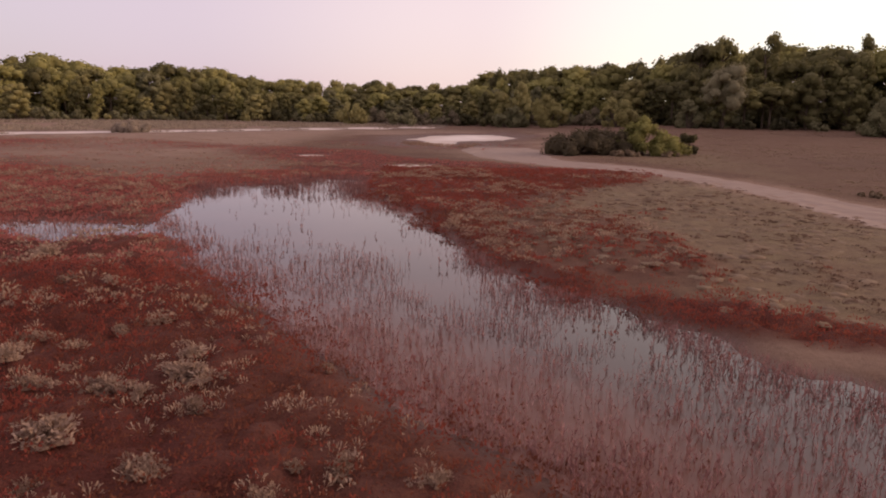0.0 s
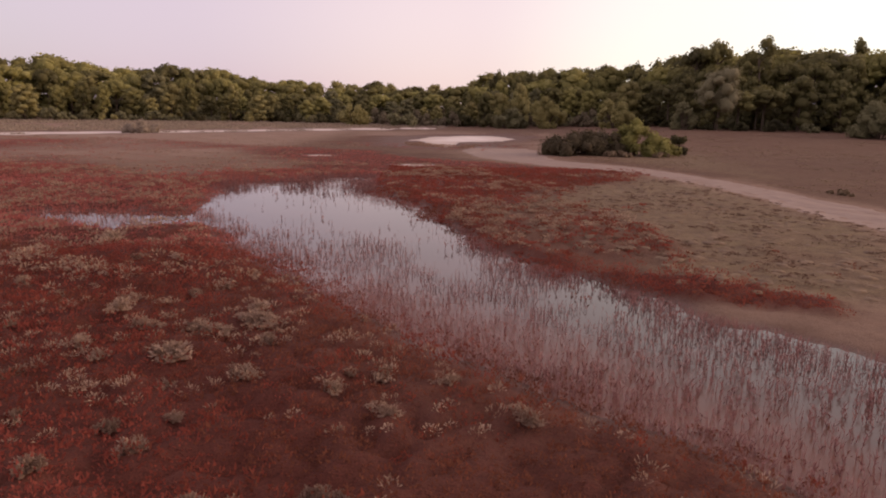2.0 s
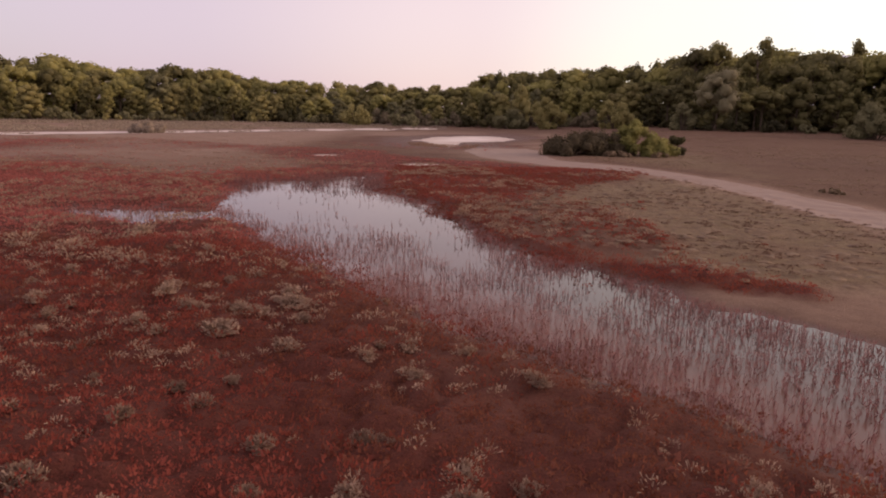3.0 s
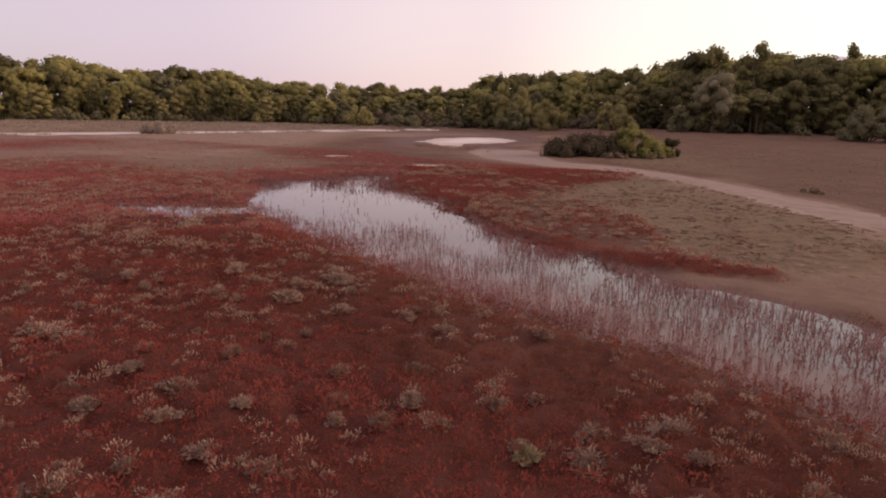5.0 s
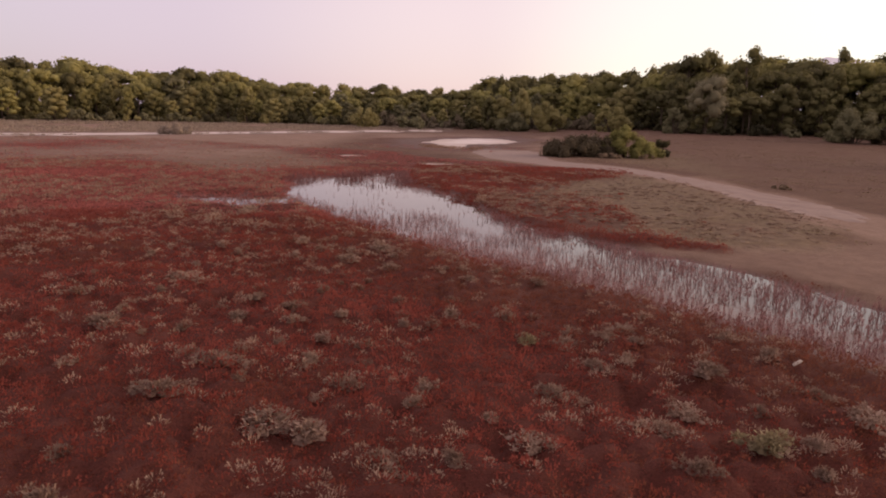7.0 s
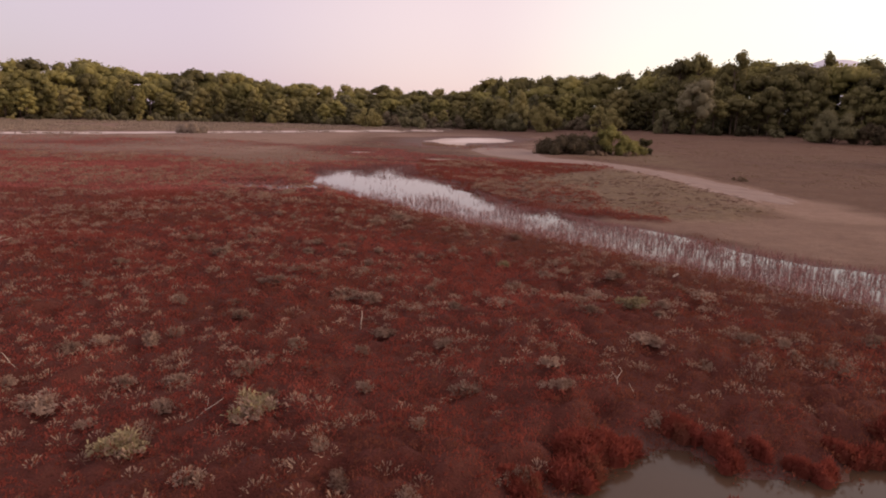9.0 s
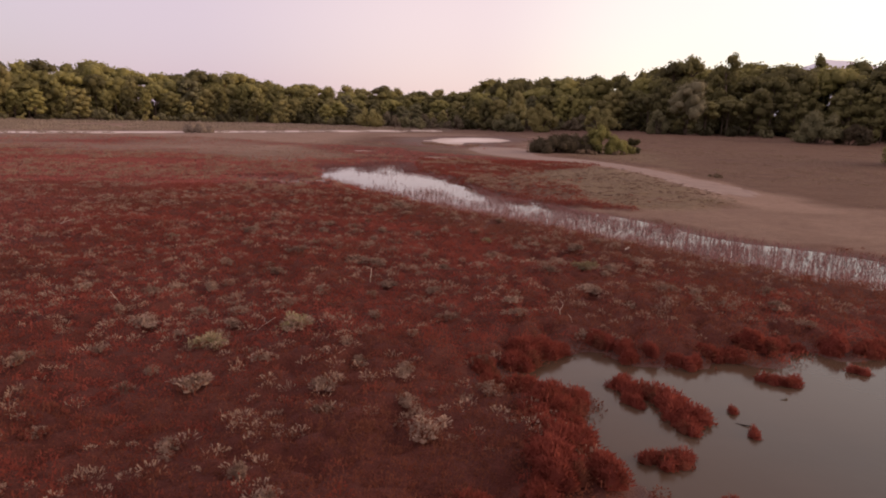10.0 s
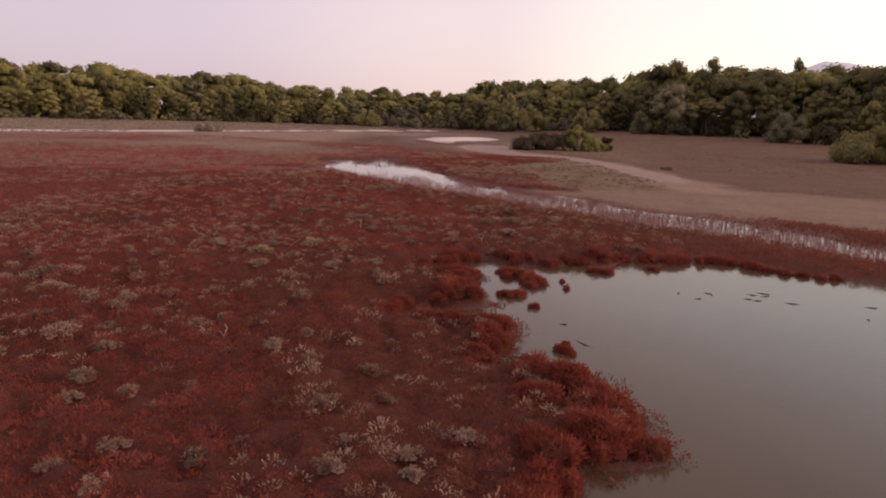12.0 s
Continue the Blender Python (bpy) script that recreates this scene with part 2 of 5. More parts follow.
def water_material(name, rough, ripple, size, deep, pale, bed):
    m = bpy.data.materials.new(name)
    m.use_nodes = True
    nt = m.node_tree
    bsdf = nt.nodes["Principled BSDF"]
    bsdf.inputs["IOR"].default_value = 1.333
    geo = nt.nodes.new("ShaderNodeNewGeometry")
    n1, n2 = nt.nodes.new("ShaderNodeTexNoise"), nt.nodes.new("ShaderNodeTexNoise")
    n1.inputs["Scale"].default_value, n2.inputs["Scale"].default_value = 0.5, size
    n2.inputs["Detail"].default_value = 2
    for n in (n1, n2):
        nt.links.new(geo.outputs["Position"], n.inputs["Vector"])
    r = ramp(nt, [(0.35, deep), (0.65, pale)])
    nt.links.new(n1.outputs[0], r.inputs[0])
    at = nt.nodes.new("ShaderNodeAttribute")
    at.attribute_name = "shallow"
    bedded = nt.nodes.new("ShaderNodeMixRGB")
    bedded.inputs[2].default_value = (*bed, 1)
    nt.links.new(at.outputs["Fac"], bedded.inputs[0])
    nt.links.new(r.outputs[0], bedded.inputs[1])
    nt.links.new(bedded.outputs[0], bsdf.inputs["Base Color"])
    # drowned mats break the mirror in the shallows
    for socket, lo, hi in (("Specular IOR Level", 0.5, 0.24), ("Roughness", rough, rough + 0.14)):
        mr = nt.nodes.new("ShaderNodeMapRange")
        mr.inputs["To Min"].default_value, mr.inputs["To Max"].default_value = lo, hi
        nt.links.new(at.outputs["Fac"], mr.inputs["Value"])
        nt.links.new(mr.outputs[0], bsdf.inputs[socket])
    b = nt.nodes.new("ShaderNodeBump")
    b.inputs["Strength"].default_value, b.inputs["Distance"].default_value = ripple, 0.14 / size
    nt.links.new(n2.outputs[0], b.inputs["Height"])
    nt.links.new(b.outputs[0], bsdf.inputs["Normal"])
    return m


M_GROUND = ground_material()
M_WATER = water_material("still_shallow_water", 0.03, 0.06, 7.0, (0.055, 0.032, 0.028), (0.074, 0.041, 0.036), (0.155, 0.070, 0.054))
M_POOL = water_material("murky_pool_water", 0.03, 0.06, 7.0, (0.040, 0.028, 0.019), (0.054, 0.038, 0.026), (0.090, 0.056, 0.036))
# rippled far water; the pale sky's reflection is put into its base colour
M_SKY_PALE_WATER = water_material("sky_pale_rippled_water", 0.5, 0.8, 2.5, (0.56, 0.48, 0.45), (0.66, 0.57, 0.54), (0.4, 0.3, 0.25))

# ---- plan ----
rng = np.random.default_rng(7)
POND = [(-9.6, 28.9), (-8.6, 30.6), (-6.9, 31.5), (-5.8, 33.5), (-3.7, 33.6), (-3.1, 29.4), (-2.8, 27), (-1.3, 24.6), (-0.3, 21.7),
        (0.8, 19), (1.4, 16.8), (2.1, 15.4), (3.2, 14.7), (3.7, 13.6), (4.8, 12), (6.0, 10.7), (7.0, 9.1), (7.7, 7.8), (9.2, 6.3),
        (10.8, 5.0), (12.2, 3.8), (13.8, 2.2), (13.9, 0.5), (15.2, -1.3), (18, -4.6), (22, -8.2), (20, -9.6), (14, -3.0), (12, -1.6), (10.2, 0.6), (8.6, 1.5),
        (7.3, 2.7), (6.3, 3.7), (5.2, 5.2), (4.0, 6.7), (2.7, 8.2), (1.4, 9.5), (0.4, 10.5), (-0.9, 11.9), (-1.9, 13.2),
        (-3.1, 14.8), (-4.4, 16.1), (-5.7, 18.4), (-6.8, 20), (-8.2, 23.5), (-8.8, 26)]
SIDE_POOL = [(-12.2, 21.2), (-10.7, 21.4), (-9.8, 21.7), (-8.8, 21.6), (-8.2, 21.2), (-7.2, 21.3), (-6.7, 20.2), (-6.6, 19.5), (-7.6, 19.2), (-8.3, 18.5), (-9.6, 18.9), (-10.8, 19.7), (-12.1, 20.4)]
NEAR_POOL = [(0.4, -4.9), (0.9, -4.7), (1.38, -4.1), (1.5, -3.7), (2.35, -3.5), (2.5, -4.0), (2.9, -4.1), (3.7, -4.1), (4.2, -3.6), (4.5, -4.1), (4.95, -4.0), (5.6, -3.2),
             (6.0, -3.6), (6.9, -3.2), (8.35, -2.9), (8.75, -3.5), (9.3, -3.8), (10.1, -4.15), (10.9, -4.6), (12.5, -5.6), (14.5, -9), (16, -14), (10, -24), (4, -24), (2.2, -16),
             (2.3, -14.3), (2.5, -13.8), (3.2, -13.75), (3.65, -13.55), (3.5, -12.5), (3.4, -11.6), (3.0, -10.9), (2.0, -10.6), (2.1, -9.6), (2.2, -9.1), (2.0, -8.75),
             (1.3, -8.8), (0.3, -8.9), (0.2, -8.3), (0.8, -8.05), (1.6, -7.9), (1.75, -7.6), (1.6, -7.1), (1.4, -6.5), (1.65, -5.7), (1.65, -5.15), (1.0, -5.05), (0.6, -5.2)]
WHITE_POOL = [(-5.4, 74.3), (-4.4, 79.4), (-3.0, 86.2), (0.5, 91.2), (4.4, 92.8), (7.0, 83.6), (5.0, 77.2), (2.4, 73.9), (-0.3, 71.4), (-0.0, 65.7), (-1.0, 61.3), (-2.0, 62.8), (-3.0, 67.7), (-3.6, 72.4)]
POOL_A = [(-10.4, 47.0), (-9.4, 46.6), (-8.4, 47.2), (-8.5, 48.6), (-9.6, 48.9), (-10.3, 48.2)]
POOL_B = [(-3.8, 40.4), (-2.8, 39.9), (-1.6, 40.6), (-1.5, 42.0), (-2.6, 42.3), (-3.6, 41.6)]
CANAL = [(-75, 43), (-55, 58), (-46, 66.6), (-35.1, 80.6), (-27.7, 90), (-19, 104), (-4.8, 123), (-3.6, 134), (-19.5, 114), (-29, 99),
         (-37, 88.6), (-48, 74.6), (-57, 66), (-77, 51)]
WATERS = [POND, SIDE_POOL, NEAR_POOL, WHITE_POOL, POOL_A, POOL_B, CANAL]


def smooth(a, b, v):
    t = np.clip((v - a) / (b - a), 0, 1)
    return t * t * (3 - 2 * t)


def hash01(i, j, seed):
    v = np.sin(i * 127.1 + j * 311.7 + seed * 74.7) * 43758.5453
    return v - np.floor(v)


def lattice(x, y, size, seed=0):
    """Smooth noise from 0 to 1 whose bumps are size metres across."""
    u, v = np.asarray(x, float) / size, np.asarray(y, float) / size
    i, j = np.floor(u), np.floor(v)
    f, g = u - i, v - j
    f, g = f * f * (3 - 2 * f), g * g * (3 - 2 * g)
    a = hash01(i, j, seed) * (1 - f) + hash01(i + 1, j, seed) * f
    b = hash01(i, j + 1, seed) * (1 - f) + hash01(i + 1, j + 1, seed) * f
    return a * (1 - g) + b * g


def outside(x, y, poly):
    """Signed distance to a closed outline: above zero outside."""
    x, y = np.asarray(x, float), np.asarray(y, float)
    best, inside = np.full(x.shape, 1e9), np.zeros(x.shape, bool)
    for (ax, ay), (bx, by) in zip(poly, poly[1:] + poly[:1]):
        dx, dy = bx - ax, by - ay
        t = np.clip(((x - ax) * dx + (y - ay) * dy) / (dx * dx + dy * dy), 0, 1)
        best = np.minimum(best, np.hypot(x - ax - t * dx, y - ay - t * dy))
        cross = ((ay > y) != (by > y)) & (x < (bx - ax) * (y - ay) / (by - ay if by != ay else 1e-9) + ax)
        inside ^= cross
    return np.where(inside, -best, best)


def shore(x, y):
    """Distance to the nearest water's edge, a little ragged: below zero in the water."""
    d = np.minimum.reduce([outside(x, y, w) for w in WATERS])
    amp = np.clip(0.3 + 0.01 * np.asarray(y, float), 0.2, 0.9) + 0.15 * (1 - smooth(-5, -2.5, np.asarray(y, float))) * (1 - smooth(2.5, 4.5, np.asarray(x, float)))
    return d + amp * (lattice(x, y, 1.1, 3) - 0.5) + 0.5 * amp * (lattice(x, y, 0.4, 4) - 0.5)


DRY_SIDE = [(3.2, 14.8), (3.6, 13.4), (5.7, 10.4), (7.3, 7.5), (10.7, 5.7), (12.6, 4.8), (14.4, 3.7), (16.2, 2.3), (24, -5), (80, -40), (400, 0), (400, 400), (-400, 400),
            (-400, 30), (-75, 42), (-46, 64), (-28, 64), (-17.7, 57), (-13.5, 55.5), (-8.6, 53), (-1.7, 46.5), (2.8, 44), (5, 41.5), (10.4, 39.4),
            (9.4, 35.2), (6.4, 30.8), (4.0, 27.0), (2.3, 22.2), (2.3, 19), (2.8, 17)]
RED_BANK = [(3.2, 15.1), (4.2, 14.7), (5.4, 14.0), (6.8, 13.2), (6.6, 12.6), (4.8, 13.4), (3.6, 14.0)]
TAN_LEFT = [(-15.3, 31.8), (-22, 37.5), (-27, 46), (-17.5, 53), (-11.8, 45.5), (-8.2, 40.5), (-7.2, 37.0), (-9.1, 33.4), (-11.7, 31.6)]
# open water without plants in the middle of the pond
OPEN_WATER = [(-8.3, 23.0), (-8.0, 25.4), (-6.4, 27.0), (-4.2, 26.4), (-2.6, 24.6), (-1.2, 23.2), (0.0, 20.0), (0.6, 17.4), (1.1, 15.2), (0.9, 13.9), (0.1, 14.9), (-0.7, 17.0), (-2.4, 19.4), (-3.8, 20.0), (-5.1, 20.3), (-6.6, 21.4)]
TRACK = [(3.6, 60, 6.5), (3.4, 52, 6.0), (5.0, 45.8, 4.4), (7.4, 42.2, 3.5), (9.8, 40.0, 3.1), (11.3, 37.6, 2.7), (12.4, 34.2, 2.7), (13.0, 32.0, 2.9), (13.3, 29.6, 3.1), (13.5, 27.0, 3.4), (13.7, 24.0, 3.7), (14.0, 21.5, 3.3), (14.1, 18.5, 2.4), (14.1, 15.5, 1.1)]
SAND_FAN = [(10.6, 8.6), (12.8, 12.0), (17.9, 13.6), (24, 12), (32, 6), (26, -1), (18.5, 5.0), (15.6, 6.2), (13.6, 7.0), (11.3, 7.1)]
OLIVE = [(2.4, 19.5), (2.2, 22.5), (3.2, 26), (5.2, 30), (9.0, 34.6), (11.2, 34), (12, 28.5), (12.3, 23), (12.5, 17), (9.5, 13.6), (7, 14.2), (4.6, 15.2)]
RED_STRAY = [(2.2, 18.5), (2.6, 22.0), (3.8, 24.0), (5.0, 23.0), (4.9, 19.5), (5.9, 17.4), (5.4, 15.6), (3.2, 15.8)]
VERGE_TURF = [(11, 46.5), (13.1, 55), (18, 56.5), (18.6, 46), (15.9, 38), (13.5, 42.4)]
# dark muddy hollow round the bright far pool
MUD_FAR = [(-13.4, 76.2), (-10.7, 84.7), (-6.0, 87.4), (6.5, 80.2), (4.6, 69.9), (2.6, 60.9), (-0.8, 56.2), (-4.8, 54.8), (-8.4, 60.2), (-11.2, 66.3)]
SANDY = [(4.2, 13.3), (7.0, 12.2), (9.5, 12.6), (12.8, 15.5), (18, 16), (27, 12), (40, 0), (24, -7), (15, 0.6), (11.4, 5.2), (8, 8.2), (6.4, 11)]
SAND_FAR = [(-14.7, 84), (-8, 62), (-1.9, 54.5), (2.8, 47.5), (5, 42), (7.5, 46), (6.5, 55), (9, 62), (13, 95), (4, 104), (-3, 106), (-16, 100)]


# the half of the pond along its steep, far bank
FAR_SIDE = [(-9, 40), (-6, 27), (-2, 20), (1, 13.2), (4, 9.8), (7, 6), (10, 3.4), (14, -0.8), (22, -8), (40, 10), (20, 40)]


def from_track(x, y):
    """Distance to the middle of the dirt track."""
    best = np.full(np.shape(x), 1e9)
    for (ax, ay, _), (bx, by, _) in zip(TRACK[:-1], TRACK[1:]):
        t = np.clip(((x - ax) * (bx - ax) + (y - ay) * (by - ay)) / ((bx - ax) ** 2 + (by - ay) ** 2), 0, 1)
        best = np.minimum(best, np.hypot(x - ax - t * (bx - ax), y - ay - t * (by - ay)))
    return best


def zones(x, y):
    """How much red glasswort, olive turf, bare sand and wet mud there is."""
    reach = np.hypot(x, y + 10)
    n = (lattice(x, y, 2.3, 11) - 0.5) * 1.6 + (lattice(x, y, 0.7, 12) - 0.5) * 0.8 + (lattice(x, y, 9, 13) - 0.5) * np.clip(reach / 25, 0, 3)
    soft = 0.5 + reach / 60
    inside = lambda poly, k=1.0: 1 - smooth(-k * soft, k * soft, outside(x, y, poly) + n)  # noqa: E731
    red = 1 - inside(DRY_SIDE)
    red = np.maximum(red, 1 - smooth(-0.2, 0.3, outside(x, y, RED_BANK) + 0.3 * n))
    red *= 1 - 0.75 * inside(TAN_LEFT, 1.6)
    far_left = smooth(29, 47, y + 0.35 * np.clip(-x - 14, 0, 60)) * smooth(-11, -18, x)
    red *= 1 - 0.75 * far_left * smooth(0.1, 0.7, 0.6 * lattice(x, y, 7, 14) + 0.4 * lattice(x, y, 2.2, 15))
    ring = 1 - smooth(2.5, 7, outside(x, y, WHITE_POOL) + n * 2)
    red = np.maximum(red, 0.45 * ring)
    belt = (1 - smooth(0.6, 3.6, outside(x, y, POND) + n)) * (1 - smooth(9, 15, y)) * smooth(-3.5, 0, y) * smooth(-0.5, 0.5, outside(x, y, FAR_SIDE))
    red = red * (1 - 0.22 * belt)
    sand = np.maximum(0.62 * inside(SANDY), 0.8 * inside(SAND_FAR, 2.0) * (1 - ring))
    sand = np.maximum(sand, 0.5 * inside(TAN_LEFT, 1.6))
    sand = np.maximum(sand, 0.9 * far_left)
    sand = np.maximum(sand, 0.75 * inside(SAND_FAN, 1.6))
    mud = 1 - smooth(-2.5, 1.5, outside(x, y, MUD_FAR) + 2 * n)
    sand, red = sand * (1 - mud), np.maximum(red * (1 - 0.5 * mud), 0.3 * mud)
    verge = 1 - smooth(1.1, 2.5, from_track(x, y) + 0.9 * n)
    sand = np.maximum(sand, 0.95 * verge)
    red = red * (1 - 0.6 * verge)
    turf = inside(OLIVE)
    olive = np.maximum(turf, np.maximum(0.9 * inside(TAN_LEFT, 1.6), 0.8 * inside(VERGE_TURF, 2.0)))
    stray = turf * smooth(0.42, 0.68, 0.75 * lattice(x, y, 2.8, 16) + 0.25 * lattice(x, y, 0.8, 18)) * (1 - smooth(5.5, 10.5, x + 0.15 * (y - 18)))
    red = np.maximum(red, np.maximum(0.28 * stray, 0.6 * inside(RED_STRAY)))
    wet = 1 - smooth(0.0, 0.45, shore(x, y))
    # dark damp mud below the channel's bank and round the bright far pool
    bank = (1 - smooth(1.2, 3.4, outside(x, y, CANAL) + 0.6 * n)) * smooth(0.0, 1.0, 67 + 1.32 * (x + 46) - y + 3)
    wet = np.maximum(wet, 0.75 * bank)
    wet = np.maximum(wet, 0.6 * (1 - smooth(1.5, 6.5, outside(x, y, WHITE_POOL) + 1.5 * n)))
    return red, olive, sand, wet


def mounds(x, y, size):
    """Rounded cushions packed side by side, from 0 in the creases to 1 on top."""
    u, v = np.asarray(x, float) / size, np.asarray(y, float) / size
    i, j = np.floor(u), np.floor(v)
    best = np.full(np.shape(u), 9.0)
    for a in (-1, 0, 1):
        for b in (-1, 0, 1):
            cx, cy = i + a + hash01(i + a, j + b, 91), j + b + hash01(i + a, j + b, 92)
            best = np.minimum(best, ((u - cx) ** 2 + (v - cy) ** 2) * (0.8 + 0.6 * hash01(i + a, j + b, 93)))
    return np.clip(1 - best / 0.75, 0, 1)


def height(x, y):
    x, y = np.asarray(x, float), np.asarray(y, float)
    d = shore(x, y)
    near = 1 - smooth(35, 60, y)
    base = 0.065 + 0.02 * (1 - near) + near * (0.025 * (lattice(x, y, 1.3, 1) - 0.5) + 0.02 * (lattice(x, y, 0.45, 2) - 0.5))
    hum = 1 - smooth(-0.6, 0.8, outside(x, y, OLIVE))
    base = base + hum * (0.07 * lattice(x, y, 0.45, 5) ** 2 + 0.05)
    turf = near * zones(x, y)[0] * (0.35 + 0.65 * (1 - smooth(14, 30, y)))
    fade = (1 - smooth(9, 14, np.abs(x))) * smooth(-21, -16, y)
    base = base + turf * (0.03 + fade * (0.22 * mounds(x, y, 0.36) * (0.5 + lattice(x, y, 1.1, 94)) - 0.09))
    rise = 0.16 * smooth(30, 48, y) * smooth(4, 10, x) + 0.95 * smooth(58, 105, y) * smooth(8, 36, x)
    bed = -0.03 - 0.10 * smooth(0, 1.2, -d)
    up = smooth(-0.02, 0.75, d)
    return np.where(d < 0, bed * smooth(0, 0.12, -d) + 0.002, 0.004 + base * up + rise * smooth(0, 4, d))


def mesh_from(name, verts, faces, mat, tone=None, smooth_shade=False):
    """A mesh from arrays; faces is an array of triangles or of quads."""
    me = bpy.data.meshes.new(name)
    verts, faces = np.asarray(verts, np.float32), np.asarray(faces, np.int32)
    k = faces.shape[1]
    me.vertices.add(len(verts))
    me.vertices.foreach_set("co", verts.ravel())
    me.loops.add(faces.size)
    me.loops.foreach_set("vertex_index", faces.ravel())
    me.polygons.add(len(faces))
    me.polygons.foreach_set("loop_start", np.arange(0, faces.size, k, dtype=np.int32))
    me.polygons.foreach_set("use_smooth", np.full(len(faces), smooth_shade))
    if tone is not None:
        me.attributes.new("tone", "FLOAT", "POINT").data.foreach_set("value", np.asarray(tone, np.float32))
    me.materials.append(mat)
    me.update(calc_edges=True)
    me.validate()
    return me


def part(name, me, parent, label=""):
    ob = new(name, me)
    ob.parent = parent
    if label:
        ob["label"] = label
    return ob


# ---- ground, water, track ----
def steps(lo, hi, fine, far_lo, far_hi, growth=1.09):
    mid = list(np.arange(lo, hi, fine))
    out, s, v = [], fine, hi
    while v < far_hi:
        out.append(v)
        s *= growth
        v += min(s, 400)
    back, s, v = [], fine, lo
    while v > far_lo:
        s *= growth
        v -= min(s, 400)
        back.append(v)
    return np.array(back[::-1] + mid + out + [far_hi + 500])


gx = steps(-8, 8, 0.14, -4000, 4000, 1.115)
gy = steps(-16, 14, 0.14, -4000, 4500, 1.10)
# finer lines where the small far pools lie
gx = np.unique(np.concatenate([gx, np.arange(-12, 8, 0.55)]))
gy = np.unique(np.concatenate([gy, np.arange(37, 51, 0.45), np.arange(58, 96, 1.2)]))
X, Y = np.meshgrid(gx, gy)
Z = height(X, Y)
V = np.stack([X, Y, Z], -1).reshape(-1, 3)
nx, ny = len(gx), len(gy)
I = np.arange(nx * ny).reshape(ny, nx)
F = np.stack([I[:-1, :-1], I[:-1, 1:], I[1:, 1:], I[1:, :-1]], -1).reshape(-1, 4)
ground_mesh = mesh_from("ground", V, F, M_GROUND, smooth_shade=True)
zr, zo, zs, zw = zones(V[:, 0], V[:, 1])
ground_mesh.attributes.new("zone", "FLOAT_COLOR", "POINT").data.foreach_set("color", np.stack([zr, zo, zs, zw], -1).astype(np.float32).ravel())
ground = tagged(new("ground", ground_mesh), "salt marsh floor of red turf, olive hummocks and bare mud", "ground", kind="structure")


WATER_LABELS = ["long shallow pond mirroring the pale dusk sky", "narrow side pool overgrown with glasswort", "murky grey pool with red cushions along its edge",
                "bright far pool on bare mud", "tiny bright puddle among red plants", "small shallow puddle among red plants", "straight drainage channel below the reed belt"]


def water_sheet(poly, k):
    """A level sheet a little larger than the pool; shallow tells where the bed shows through."""
    xs, ys = zip(*poly)
    step = 0.4 if k < 3 else 1.0
    ax, ay = np.arange(min(xs) - 1.6, max(xs) + 1.6 + step, step), np.arange(min(ys) - 1.6, max(ys) + 1.6 + step, step)
    x, y = np.meshgrid(ax, ay)
    d = outside(x, y, poly)
    n = np.arange(x.size).reshape(x.shape)
    f = np.stack([n[:-1, :-1], n[:-1, 1:], n[1:, 1:], n[1:, :-1]], -1).reshape(-1, 4)
    f = f[(d.ravel()[f] < (0.9 if k < 3 else 1.5)).any(1)]
    used_v, f = np.unique(f, return_inverse=True)
    f = f.reshape(-1, 4)
    v = np.stack([x, y, np.full(x.shape, -0.004 * (k == 1))], -1).reshape(-1, 3)[used_v]
    me = mesh_from("water", v, f, M_WATER if k < 2 else (M_POOL if k == 2 else M_SKY_PALE_WATER))
    south = 1 - smooth(11, 18, v[:, 1] + 0.3 * v[:, 0]) if k == 0 else (0.1 if k == 1 else 0.6)
    wob = 0.7 * (lattice(v[:, 0], v[:, 1], 1.2, 17) - 0.5)
    # only the gently sloping side of the pond lets its bed show
    lean = smooth(-0.4, 0.6, outside(v[:, 0], v[:, 1], FAR_SIDE)) if k == 0 else 1.0
    shallow = south * lean * smooth(-3.4 if k < 2 else -4.5, -0.1, d.ravel()[used_v] + wob)
    if k == 0:
        shallow = np.maximum(shallow, 0.85 * (1 - smooth(4.5, 14.5, v[:, 1] + 0.45 * v[:, 0] + 2 * wob)) * (1 - 0.7 * smooth(6, 10, v[:, 0])))
    me.attributes.new("shallow", "FLOAT", "POINT").data.foreach_set("value", np.asarray(shallow, np.float32))
    return me


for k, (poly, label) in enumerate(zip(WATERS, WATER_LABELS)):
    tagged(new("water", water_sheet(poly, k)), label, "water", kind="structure")



